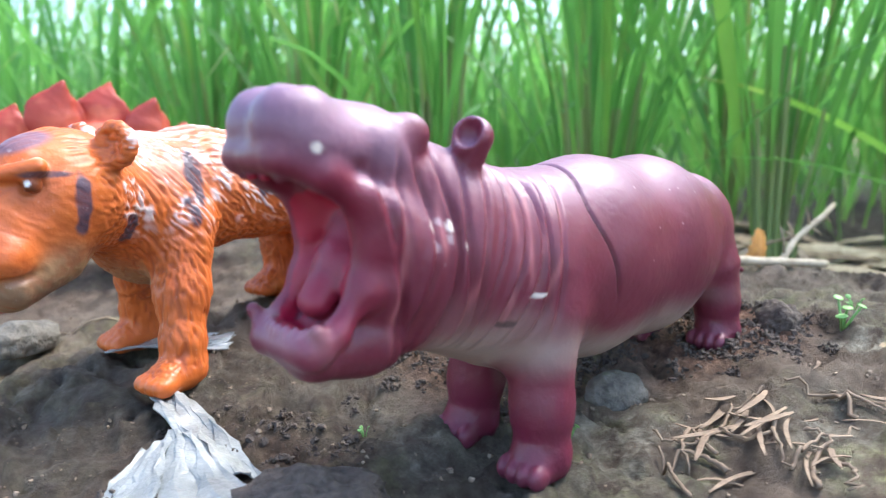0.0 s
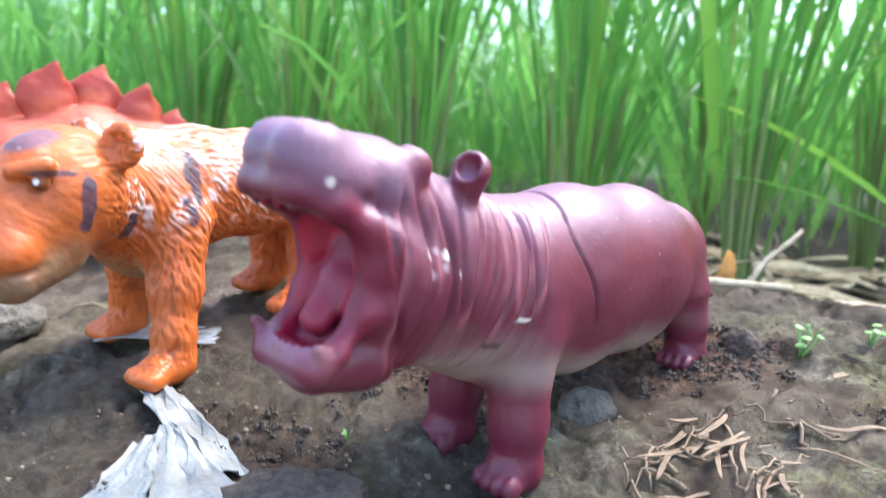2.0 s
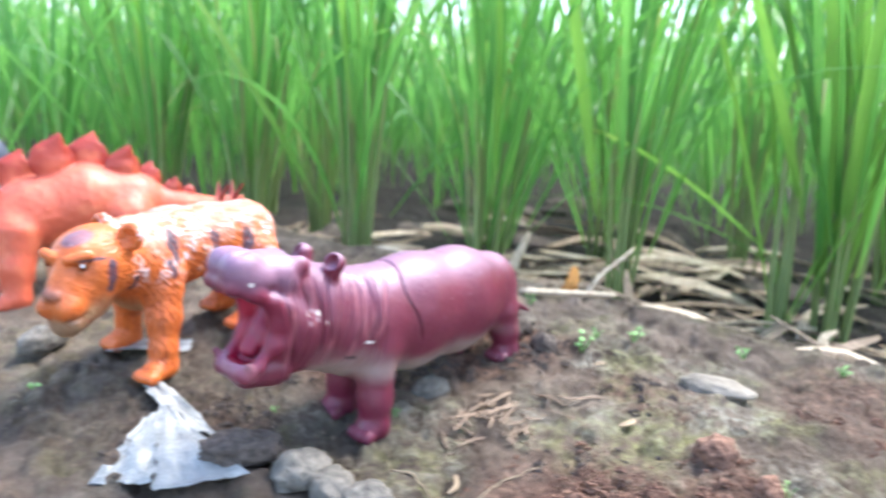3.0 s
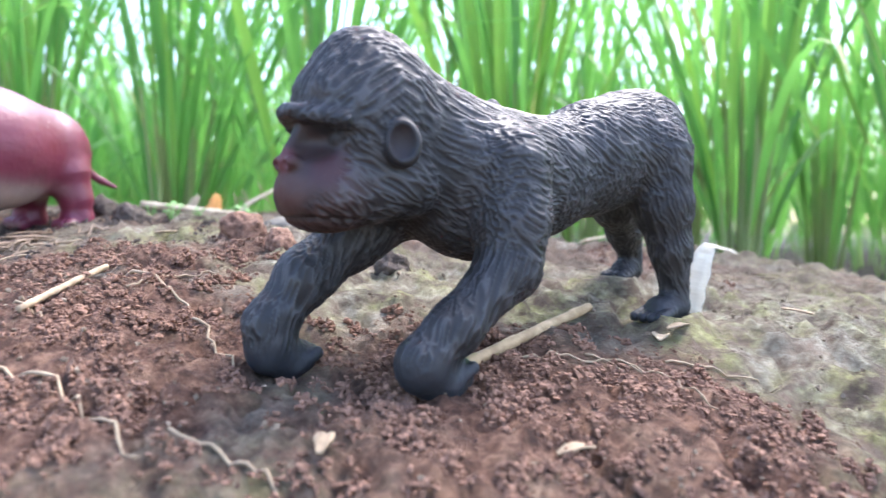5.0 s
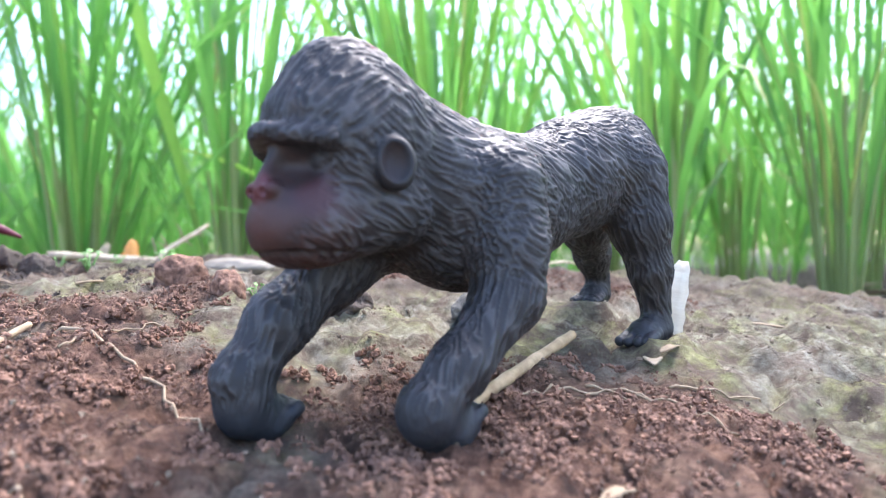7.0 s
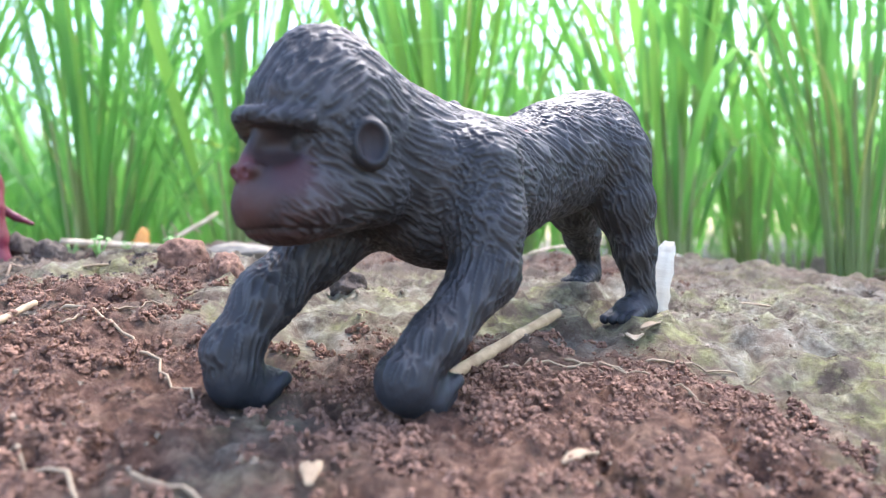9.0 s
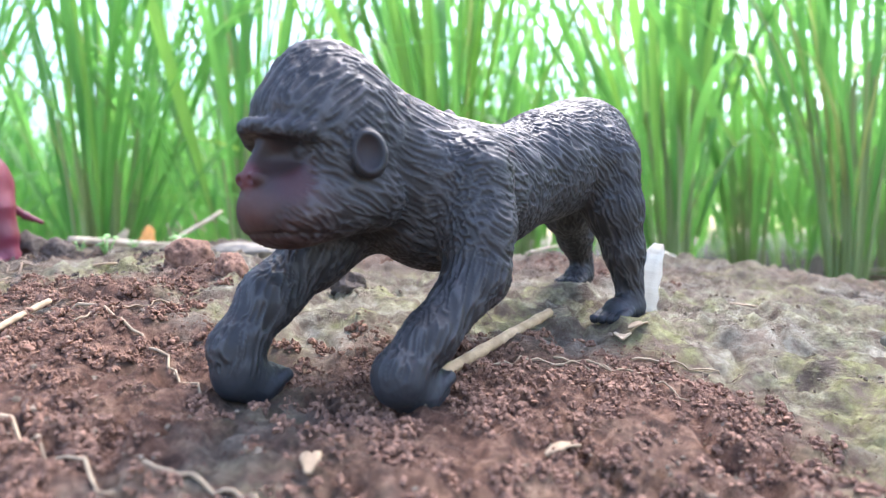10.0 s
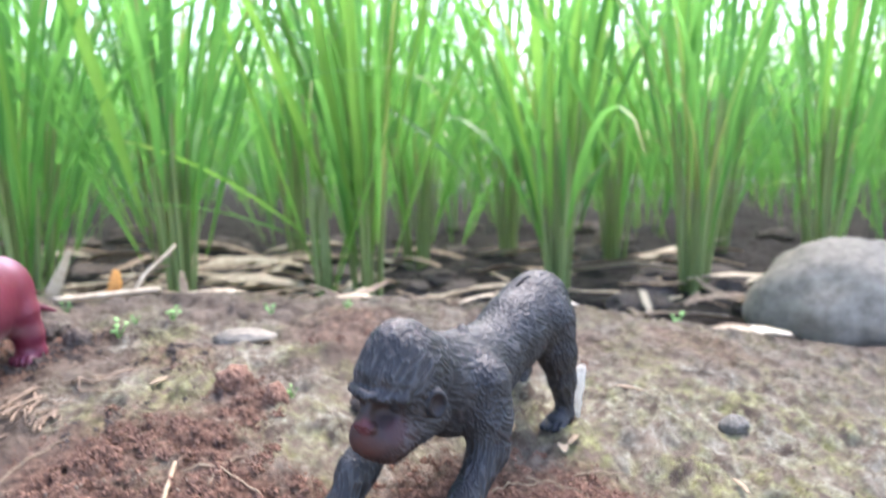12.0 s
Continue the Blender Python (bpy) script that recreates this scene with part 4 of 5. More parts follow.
def rice_layout(seed, leaves, stems, spread_m=0.016, tall=1.0, young=0.05):
    """Poses of one clump's stems and leaves about its base."""
    r = random.Random(seed)
    out = []
    for _ in range(stems):
        a, d = r.uniform(0, 2 * math.pi), spread_m * math.sqrt(r.random())
        lean = d / spread_m * r.uniform(3, 9)
        m = Matrix.Translation((d * math.cos(a), d * math.sin(a), -0.004)) @ Matrix.Rotation(a, 4, "Z") @ Matrix.Rotation(radians(lean), 4, "Y")
        out.append(("stem", r.choice(STEMS), m))
    for _ in range(leaves):
        a, d = r.uniform(0, 2 * math.pi), spread_m * math.sqrt(r.random())
        lean = 1 + d / spread_m * r.uniform(1, 19) + (r.random() < 0.1) * r.uniform(5, 25)
        start = r.uniform(0.04, 0.26) * tall if stems else r.uniform(-0.01, 0.17)
        m = Matrix.Translation((d * math.cos(a), d * math.sin(a), 0)) @ Matrix.Rotation(a, 4, "Z") @ Matrix.Rotation(radians(lean), 4, "Y") @ Matrix.Translation((0, 0, start))
        m = m @ Matrix.Rotation(r.uniform(-1.2, 1.2), 4, "Z") @ Matrix.Diagonal((1, 1, tall * r.uniform(0.8, 1.15), 1))
        out.append(("leaf", r.choice(YOUNG if r.random() < young else DRIED if r.random() < 0.07 and stems else BLADES), m))
    return out


def field_xy(s, u):
    det = 0.66 * 0.66 + 0.75 * 0.75
    return (s * 0.66 + u * 0.75) / det, (s * 0.75 - u * 0.66) / det


def rice_plant(x, y, seed, leaves, stems, tall, young=0.05, label="clump of green rice with many upright narrow blades"):
    thing = new("rice_plant")
    thing.matrix_world = Matrix.Translation((x, y, on_ground(x, y) - 0.004))
    tagged(thing, label, "rice plant", "rice plants in rows")
    for name, me, m in rice_layout(seed, leaves, stems, tall=tall, young=young):
        part(name, me, thing, m=m)
    return thing


def rice_field(clumps):
    """The rows behind, past counting: one mesh."""
    verts, faces, uvs, count = [], [], [], 0
    cache = {}
    for (x, y, seed, leaves, tall) in clumps:
        base = Matrix.Translation((x, y, -0.024))
        for name, me, m in rice_layout(seed, leaves, 0, 0.026, tall):
            if me.name not in cache:
                co = np.empty(len(me.vertices) * 3)
                me.vertices.foreach_get("co", co)
                cache[me.name] = (co.reshape(-1, 3), np.array([p.vertices[:] for p in me.polygons]), np.array([l.uv[:] for l in me.uv_layers[0].data]).reshape(-1, 4, 2))
            co, fa, uv = cache[me.name]
            w = np.array(base @ m)
            verts.append(co @ w[:3, :3].T + w[:3, 3])
            faces.append(fa + count)
            uvs.append(uv)
            count += len(co)
    me = bpy.data.meshes.new("rice_field")
    me.from_pydata(np.concatenate(verts), [], np.concatenate(faces).tolist())
    layer = me.uv_layers.new(name="UVMap")
    layer.data.foreach_set("uv", np.concatenate(uvs).astype(np.float32).ravel())
    me.polygons.foreach_set("use_smooth", [True] * len(me.polygons))
    me.materials.append(M_BLADE)
    return tagged(new("rice_field", me), "dense rows of green rice behind the first clumps", "rice", kind="stuff")


def plant_rows():
    """Rows along the bank, a little askew to it; the first two are planted one by one."""
    r = random.Random(12)
    front = ((0.515, -0.46), (0.56, -0.31), (0.60, -0.165), (0.645, 0.03), (0.71, 0.25), (0.72, 0.41), (0.50, -0.64), (0.76, 0.58), (0.48, -0.82), (0.79, 0.75))
    second = ((0.66, -0.68), (0.78, -0.44), (0.80, -0.28), (0.89, -0.11), (0.92, 0.06), (0.96, 0.20), (0.98, 0.37), (0.70, -0.86), (1.02, 0.54))
    for k, (s, u) in enumerate(front):
        rice_plant(*field_xy(s, u), 40 + k, 58, 12, r.uniform(0.95, 1.1), 0.35 if k == 3 else 0.05,
                   "bright young rice clump with broad yellow-green blades" if k == 3 else "clump of green rice with many upright narrow blades")
    for k, (s, u) in enumerate(second):
        rice_plant(*field_xy(s, u), 70 + k, 36, 10, r.uniform(0.95, 1.1), 0.04)
    back, k = [], 0
    for row in range(12):
        u = -4.5 + 0.08 * (row % 2)
        while u < 3.4:
            s = 0.65 + 0.22 * u + 0.235 * row + r.uniform(-0.03, 0.03) if u > -1.2 else 0.39 + 0.235 * row + r.uniform(-0.03, 0.03)
            if (row < 10 or u < -0.6) and (row > 1 or not -0.95 < u < 0.85 - 0.15 * row):
                back.append((*field_xy(s, u + r.uniform(-0.03, 0.03)), 500 + k, 30 if u > -1.0 else 34, r.uniform(0.9, 1.15)))
            k += 1
            u += 0.165
    rice_field(back)


def young_shoots(s, u):
    """A few bright broad blades rising at the edge, one leaning far over."""
    x, y = field_xy(s, u)
    thing = new("rice_plant")
    thing.matrix_world = Matrix.Translation((x, y, on_ground(x, y) - 0.004))
    tagged(thing, "few bright young rice blades at the field's edge", "rice plant", "rice plants in rows")
    left = math.degrees(math.atan2(0.62, -0.79))
    for turn, lean, tall, me in ((left, 43, 0.48, YOUNG[0]), (left + 8, 13, 1.15, YOUNG[1]), (left - 25, 5, 1.2, YOUNG[2]), (left + 190, 8, 1.05, YOUNG[3]), (left + 150, 16, 1.0, YOUNG[4]), (left + 20, 52, 0.42, BLADES[3])):
        part("leaf", me, thing, m=pose(0, 0, 0.07 if lean > 40 else 0.0, 0, 0, turn) @ pose(0, 0, 0, 0, lean, 0) @ pose(0, 0, 0.01, 0, 0, 15) @ Matrix.Diagonal((1, 1, tall, 1)))
    for k in range(4):
        part("stem", STEMS[k], thing, m=pose(0.006 * k - 0.01, 0.004 * (k % 2), -0.003, 0, 3 * k - 4, 70 * k))


young_shoots(0.615, -0.01)
plant_rows()

# ---- loose things on the bank ----
def lumpy(name, radii, mat, seed, sub=4, rough=0.3):
    """A stone or clod: a ball pushed in and out by noise, flattened at the bottom."""
    bm = bmesh.new()
    bmesh.ops.create_icosphere(bm, subdivisions=sub, radius=1)
    off = Vector((seed * 3.7, seed * 1.3, 0))
    for v in bm.verts:
        d = 1 + rough * noise.fractal(v.co * 1.6 + off, 0.8, 2.0, 6) + 0.5 * rough * noise.noise(v.co * 0.8 + off)
        v.co = Vector((v.co.x * radii[0] * d, v.co.y * radii[1] * d, v.co.z * radii[2] * d))
        v.co.z = max(v.co.z, -0.45 * radii[2])
    me = bpy.data.meshes.new(name)
    bm.to_mesh(me)
    bm.free()
    me.materials.append(mat)
    me.polygons.foreach_set("use_smooth", [True] * len(me.polygons))
    return me


def lay(name, me, x, y, turn=0, lift=0.0, tilt=0, label="", category="", group=""):
    ob = new(name, me)
    ob.matrix_world = pose(x, y, on_ground(x, y) + lift, tilt, 0, turn)
    return tagged(ob, label, category, group)


def stick_mesh(name, points, radii, mat, sides=7):
    """A bent, tapering stick through points, with knots."""
    verts, faces = [], []
    pts = [Vector(p) for p in points]
    for k, p in enumerate(pts):
        ahead = (pts[min(k + 1, len(pts) - 1)] - pts[max(k - 1, 0)]).normalized()
        side = ahead.cross(Vector((0.1, 0.2, 1))).normalized()
        up = side.cross(ahead)
        for j in range(sides):
            a = 2 * math.pi * j / sides
            verts.append(p + radii[k] * (math.cos(a) * side + math.sin(a) * up))
            if k:
                faces.append(((k - 1) * sides + j, (k - 1) * sides + (j + 1) % sides, k * sides + (j + 1) % sides, k * sides + j))
    faces += [tuple(range(sides))[::-1], tuple(range((len(pts) - 1) * sides, len(pts) * sides))]
    return mesh_from(name, [tuple(v) for v in verts], faces, mat)


def wander(a, b, n, sway, seed, drape):
    """Points from a to b, draped over the ground, swaying aside."""
    r = random.Random(seed)
    a, b = Vector(a), Vector(b)
    out = []
    for k in range(n + 1):
        t = k / n
        p = a.lerp(b, t)
        s = sway * math.sin(t * math.pi * r.uniform(0.8, 1.2)) + r.uniform(-0.05, 0.05) * sway
        side = Vector((-(b - a).y, (b - a).x)).normalized()
        x, y = p.x + side.x * s, p.y + side.y * s
        rest = on_ground(x, y) if drape else on_ground(a.x, a.y) * (1 - t) + on_ground(b.x, b.y) * t
        out.append((x, y, rest + a.z * (1 - t) + b.z * t))
    return out


def rooted(name, a, b, r0, r1, sway, seed, mat, label, category, group="", n=16):
    """A stick, stalk or root lying from a to b; the third number lifts that end off the ground."""
    pts = wander(a, b, n, sway, seed, name == "root")
    origin = Vector(pts[0])
    me = stick_mesh(name, [Vector(p) - origin for p in pts], [(r0 + (r1 - r0) * k / n) * (1.15 if k % 4 == 2 else 1) for k in range(n + 1)], mat)
    ob = new(name, me)
    ob.location = origin
    return tagged(ob, label, category, group)


def flake_mesh(name, length, width, thick, curl, mat, seed):
    """A flat dry piece of leaf or husk: curved along and across, ragged, with thickness."""
    r = random.Random(seed)
    n, verts, faces = 11, [], []
    sway, turns = r.uniform(-0.12, 0.12), r.uniform(0.8, 1.7)
    for k in range(n + 1):
        t = k / n
        w = width / 2 * (0.08 + 0.92 * math.sin(math.pi * (0.04 + 0.92 * t)) ** 0.6) * r.uniform(0.8, 1.1)
        bow = length * sway * math.sin(math.pi * t * turns)
        z = curl * math.sin(math.pi * t) + r.uniform(-0.1, 0.1) * curl
        for j in (-1, -0.33, 0.33, 1):
            verts.append((length * (t - 0.5), w * j + bow, z + abs(j) * width * 0.16 + thick))
        for j in (1, 0.33, -0.33, -1):
            verts.append((length * (t - 0.5), w * j + bow, z + abs(j) * width * 0.16))
        if k:
            a, b = 8 * (k - 1), 8 * k
            faces += [(a + j, a + (j + 1) % 8, b + (j + 1) % 8, b + j) for j in range(8)]
    faces += [tuple(range(8))[::-1], tuple(range(8 * n, 8 * n + 8))]
    return mesh_from(name, verts, faces, mat)


# stones and clods
STONES = (("stone", 0.050, 0.190, 0.0100, 0.0065, 0.0075, M_STONE, 20, "flat grey stone half sunk in dark soil"), ("stone", -0.028, 0.134, 0.018, 0.010, 0.007, M_CLOD, 5, "dark damp clod of earth, rounded"),
          ("stone", -0.004, 0.124, 0.012, 0.010, 0.008, M_STONE, 40, "rounded grey stone beside the plastic wrapper"), ("stone", 0.010, 0.114, 0.012, 0.009, 0.008, M_STONE, 110, "rounded grey stone beside the plastic wrapper"),
          ("stone", 0.022, 0.106, 0.010, 0.008, 0.007, M_STONE, 10, "small grey stone beside the plastic wrapper"), ("stone", -0.15, 0.235, 0.014, 0.008, 0.008, M_STONE, 60, "small dark stone near the tiger"),
          ("stone", 0.186, 0.175, 0.017, 0.010, 0.005, M_TAN, -35, "pale flat stone on the mossy crest"), ("stone", 0.155, 0.112, 0.008, 0.007, 0.008, M_CRUMB, 15, "reddish brown clod of soil"),
          ("stone", 0.166, 0.092, 0.006, 0.005, 0.006, M_CRUMB, 75, "reddish brown clod of soil"), ("stone", 0.236, 0.062, 0.009, 0.006, 0.006, M_STONE, 30, "small dark stone under the ape"),
          ("stone", 0.20, 0.075, 0.007, 0.006, 0.006, M_CLOD, 60, "small dark clod under the ape"), ("stone", 0.35, -0.02, 0.008, 0.006, 0.005, M_STONE, 0, "small grey stone on mossy ground"),
          ("stone", 0.10, 0.245, 0.010, 0.008, 0.008, M_CLOD, 80, "dark clod behind the hippo"), ("stone", 0.112, 0.222, 0.007, 0.006, 0.007, M_CLOD, 20, "dark clod behind the hippo"))
for k, (nm, x, y, rx, ry, rz, mat, turn, label) in enumerate(STONES):
    lay(nm, lumpy(nm, (rx, ry, rz), mat, k + 1, 4, 0.15 if mat in (M_STONE, M_TAN) else 0.28), x, y, turn, 0.25 * rz, label=label, category="stone", group="stones on the bank")
lay("boulder", lumpy("boulder", (0.09, 0.08, 0.07), M_TAN, 31, 4, 0.12), 0.735, 0.082, 30, 0.018, label="large smooth weathered stone at the bank's edge", category="stone")


def crumbs(name, count, mat, label, seed, zone, low, high, anywhere=False, heaps=0):
    """Loose crumbs, past counting, as one mesh of small jagged lumps."""
    bm = bmesh.new()
    bmesh.ops.create_icosphere(bm, subdivisions=1, radius=1)
    base = np.array([v.co[:] for v in bm.verts])
    tri = np.array([[v.index for v in f.verts] for f in bm.faces])
    bm.free()
    g = np.random.default_rng(seed)
    x, y = g.uniform(*zone[0], count * 8), g.uniform(*zone[1], count * 8)
    keep = g.random(count * 8) < (crumbly(x, y) ** 1.5) * (0.25 + 0.75 * smooth(0.42, 0.6, fractal(np.stack([x * 60, y * 60, 0 * x], -1), 3)))
    if anywhere:
        keep = g.random(count * 8) < 0.08 + 0.5 * smooth(0.5, 0.68, fractal(np.stack([x * 40, y * 40, 0 * x + 3], -1), 4))
    x, y = x[keep][:count], y[keep][:count]
    size = low + (high - low) * g.random(len(x)) ** 5
    lift = size * 0.25
    if heaps:
        hx, hy, hr = x[:heaps], y[:heaps], 0.0006 + 0.0022 * g.random(heaps) ** 2.6
        which = g.choice(heaps, len(x), p=hr ** 2 / (hr ** 2).sum())
        turn, out, up = g.uniform(0, 2 * math.pi, len(x)), np.sqrt(g.random(len(x))), g.uniform(0.0, 0.6, len(x))
        piled = g.random(len(x)) < 0.72
        R = hr[which]
        x = np.where(piled, hx[which] + R * 1.1 * out * np.cos(turn), x)
        y = np.where(piled, hy[which] + R * 1.1 * out * np.sin(turn), y)
        size = np.where(piled, np.clip(R * g.uniform(0.12, 0.36, len(x)), low, high), size)
        lift = np.where(piled, R * up * np.sqrt(np.clip(1 - out ** 2, 0.04, 1)), lift)
    z = ground_z(x, y) + lift
    shape = base[None] * (1 + g.uniform(-0.62, 0.55, (len(x), len(base), 1))) * g.uniform(0.7, 1.25, (len(x), 1, 3))
    v = shape * size[:, None, None] + np.stack([x, y, z], -1)[:, None]
    f = tri[None] + (np.arange(len(x)) * len(base))[:, None, None]
    me = bpy.data.meshes.new(name)
    me.from_pydata(v.reshape(-1, 3), [], f.reshape(-1, 3).tolist())
    me.materials.append(mat)
    return tagged(new(name, me), label, "soil", kind="stuff")


crumbs("soil_crumbs", 46000, M_CRUMB, "loose reddish crumbs of soil round the ape", 21, ((0.02, 0.34), (-0.16, 0.16)), 0.00018, 0.0008, heaps=3400)
crumbs("grit", 14000, M_GRIT, "fine pale grit and crumbs lying over the bank", 23, ((-0.16, 0.42), (-0.14, 0.36)), 0.00015, 0.0008, True)
crumbs("soil_crumbs", 14000, M_CLOD, "loose dark crumbs of soil round the hippo", 22, ((-0.12, 0.16), (0.11, 0.30)), 0.0002, 0.0013, heaps=1200)


# twigs, roots and straws
rooted("twig", (0.190, -0.003, 0.0025), (0.247, 0.027, 0.0025), 0.00155, 0.0014, 0.0003, 3, M_TWIG, "smooth pale tan twig lying behind the ape's fist", "twig")
rooted("twig", (0.098, 0.036, 0.001), (0.114, 0.066, 0.003), 0.0009, 0.0008, 0.0003, 4, M_ROOT, "thin pale dry twig on loose soil", "twig", "thin twigs")
rooted("twig", (-0.024, 0.046, 0.002), (0.044, 0.068, 0.003), 0.0017, 0.0013, 0.0003, 5, M_ROOT, "pale dry twig with an orange end on dark soil", "twig", "thin twigs")
ROOTS = (((0.116, 0.067), (0.142, 0.010), 0.0007, 0.006), ((0.205, 0.002), (0.236, -0.012), 0.0006, 0.004), ((0.228, 0.000), (0.243, -0.030), 0.0005, 0.003), ((0.245, -0.010), (0.275, -0.018), 0.0005, 0.002),
         ((0.09, 0.02), (0.125, -0.03), 0.0007, 0.006), ((0.13, -0.02), (0.15, -0.045), 0.0008, 0.003), ((0.06, 0.10), (0.09, 0.115), 0.0006, 0.003), ((-0.22, 0.24), (-0.12, 0.262), 0.0008, 0.006),
         ((0.12, 0.05), (0.145, 0.062), 0.0005, 0.003), ((0.085, 0.055), (0.105, 0.028), 0.0006, 0.003), ((0.03, 0.125), (0.05, 0.105), 0.0006, 0.002), ((0.17, -0.055), (0.20, -0.07), 0.0006, 0.003))
for k, (a, b, r0, sway) in enumerate(ROOTS):
    rooted("root", (*a, 0.0006), (*b, 0.0006), r0 * 0.65, r0 * 0.4, sway, 30 + k, M_ROOT, "thin pale rootlet lying on the soil", "root", "rootlets")
for k, (x, y, turn, ln, w) in enumerate(((0.262, 0.005, 20, 0.012, 0.003), (0.115, -0.042, 40, 0.022, 0.003), (0.33, 0.03, -60, 0.02, 0.003), (0.155, -0.03, 70, 0.010, 0.0035), (0.20, -0.04, 10, 0.009, 0.003),
                                         (0.30, -0.05, 60, 0.012, 0.002), (0.13, 0.14, 30, 0.012, 0.003), (0.055, 0.115, 65, 0.014, 0.002), (0.14, 0.205, 20, 0.012, 0.003))):
    lay("husk", flake_mesh("husk", ln, w, 0.0005, 0.0008, M_ROOT, 60 + k), x, y, turn, 0.0005, label="small dry husk lying on the soil", category="husk", group="dry husks")

# dry leaf litter beside the hippo
for k in range(24):
    r = random.Random(400 + k)
    x, y = 0.080 + r.gauss(0, 0.015), 0.158 + r.gauss(0, 0.011)
    lay("dry_leaf", flake_mesh("dry_leaf", r.uniform(0.008, 0.026), r.uniform(0.0006, 0.0020), 0.0002, r.uniform(-0.0004, 0.0012), M_STRAW, 400 + k), x, y, r.choice((-20, 5, 30, 60)) + r.uniform(-20, 20), 0.0008,
        r.uniform(-12, 12), "shrivelled brown strip of dry leaf on moss", "dry leaf", "dry leaf litter")

for k in range(14):
    r = random.Random(700 + k)
    x, y, a = 0.078 + r.gauss(0, 0.016), 0.156 + r.gauss(0, 0.011), r.uniform(0, 6.28)
    ln = r.uniform(0.010, 0.022)
    rooted("root", (x, y, 0.001), (x + ln * math.cos(a), y + ln * math.sin(a), 0.002), r.uniform(0.0004, 0.0008), 0.0003, r.uniform(-0.005, 0.005), 700 + k, M_STRAW, "thin brown curled fibre among dry leaf litter", "root", "rootlets")

# husk chip behind the ape's foot, standing up
chip = new("husk_chip", flake_mesh("husk_chip", 0.028, 0.0095, 0.0006, 0.001, M_HUSK, 77))
long_way, face_way = Vector((0.26, 0.08, 1)).normalized(), Vector((-0.55, -0.83, 0.1))
face_way = (face_way - face_way.dot(long_way) * long_way).normalized()
chip.matrix_world = Matrix.Translation((0.2850, 0.0235, on_ground(0.2835, 0.0225) + 0.0115)) @ Matrix((long_way, face_way.cross(long_way), face_way)).transposed().to_4x4()
tagged(chip, "pale cream piece of husk standing behind the ape's foot", "husk")
lay("husk_chip", flake_mesh("husk_chip", 0.010, 0.005, 0.0005, 0.0004, M_CHIP, 78), 0.2575, 0.006, 40, 0.0002, label="pale cream piece of husk lying flat on soil", category="husk")

# orange leaf, forked root and straws behind the hippo
leaf = new("orange_leaf", flake_mesh("orange_leaf", 0.027, 0.011, 0.0005, 0.003, M_LEAF_DRY, 80))
leaf.matrix_world = pose(0.156, 0.345, on_ground(0.156, 0.345) + 0.009, 80, -58, 20)
tagged(leaf, "curled dry orange leaf standing against a forked root", "dry leaf")


def forked_root():
    thing = new("forked_root")
    thing.location = (0.168, 0.340, on_ground(0.168, 0.340))
    tagged(thing, "pale forked root with fine side rootlets, sticking up", "root")
    main = [(0, 0, 0), (0.006, 0.004, 0.008), (0.014, 0.010, 0.016), (0.024, 0.016, 0.022), (0.034, 0.022, 0.027), (0.043, 0.028, 0.033)]
    part("stalk", stick_mesh("stalk", main, [0.0022, 0.002, 0.0017, 0.0016, 0.0016, 0.0013], M_CHIP), thing)
    for k, (i, d) in enumerate(((2, (-0.004, 0.002, 0.010)), (3, (-0.003, 0, 0.011)), (3, (0.006, -0.002, -0.004)), (4, (0.005, 0.001, -0.003)), (2, (-0.006, 0.002, 0.005)), (1, (-0.002, 0.002, 0.016)))):
        p = Vector(main[i])
        part("rootlet", stick_mesh("rootlet", [p, p + Vector(d) * 0.5 + Vector((0.001, 0, 0)), p + Vector(d)], [0.0007, 0.0006, 0.0003], M_ROOT, 5), thing)


forked_root()
rooted("straw", (0.115, 0.305, 0.002), (0.185, 0.325, 0.004), 0.0022, 0.0020, 0.0004, 8, M_CHIP, "thick pale straw lying on the crest of the bank", "straw", "straws")
rooted("straw", (0.02, 0.47, 0.006), (0.12, 0.43, 0.004), 0.0024, 0.0022, 0.002, 9, M_CHIP, "thick pale straw lying on the crest of the bank", "straw", "straws")
blade = new("straw", flake_mesh("straw", 0.075, 0.012, 0.0006, 0.004, M_CHIP, 83))
blade.matrix_world = pose(0.135, 0.46, on_ground(0.135, 0.46) + 0.022, 75, -50, 40)
tagged(blade, "broad pale dry blade leaning up from the field's edge", "straw", "straws")


# straw litter at the field's edge
def straw_litter():
    r = random.Random(91)
    shapes = [flake_mesh("straw", r.uniform(0.05, 0.16), r.uniform(0.004, 0.013), 0.0006, r.uniform(0.001, 0.008), r.choice((M_STRAW, M_STRAW, M_CHIP)), 900 + k) for k in range(14)]
    for k in range(230):
        u = r.uniform(-0.75, 0.85)
        s = 0.47 + 0.1 * max(0, u) + abs(r.gauss(0, 0.16)) if k > 80 else r.uniform(0.40, 0.62) + 0.12 * max(0, u)
        if k >= 150:
            s, u = r.uniform(0.44, 0.68), r.uniform(-0.36, 0.16)
        x, y = field_xy(s, u)
        ob = new("straw", r.choice(shapes))
        ob.matrix_world = pose(x, y, on_ground(x, y) + r.uniform(0.002, 0.012), r.uniform(-18, 18), r.uniform(-16, 10), -41 + r.choice((0, 0, 60, -50, 90)) + r.uniform(-25, 25))
        tagged(ob, "flattened pale dry rice straw lying on dark mud", "straw", "straw litter")


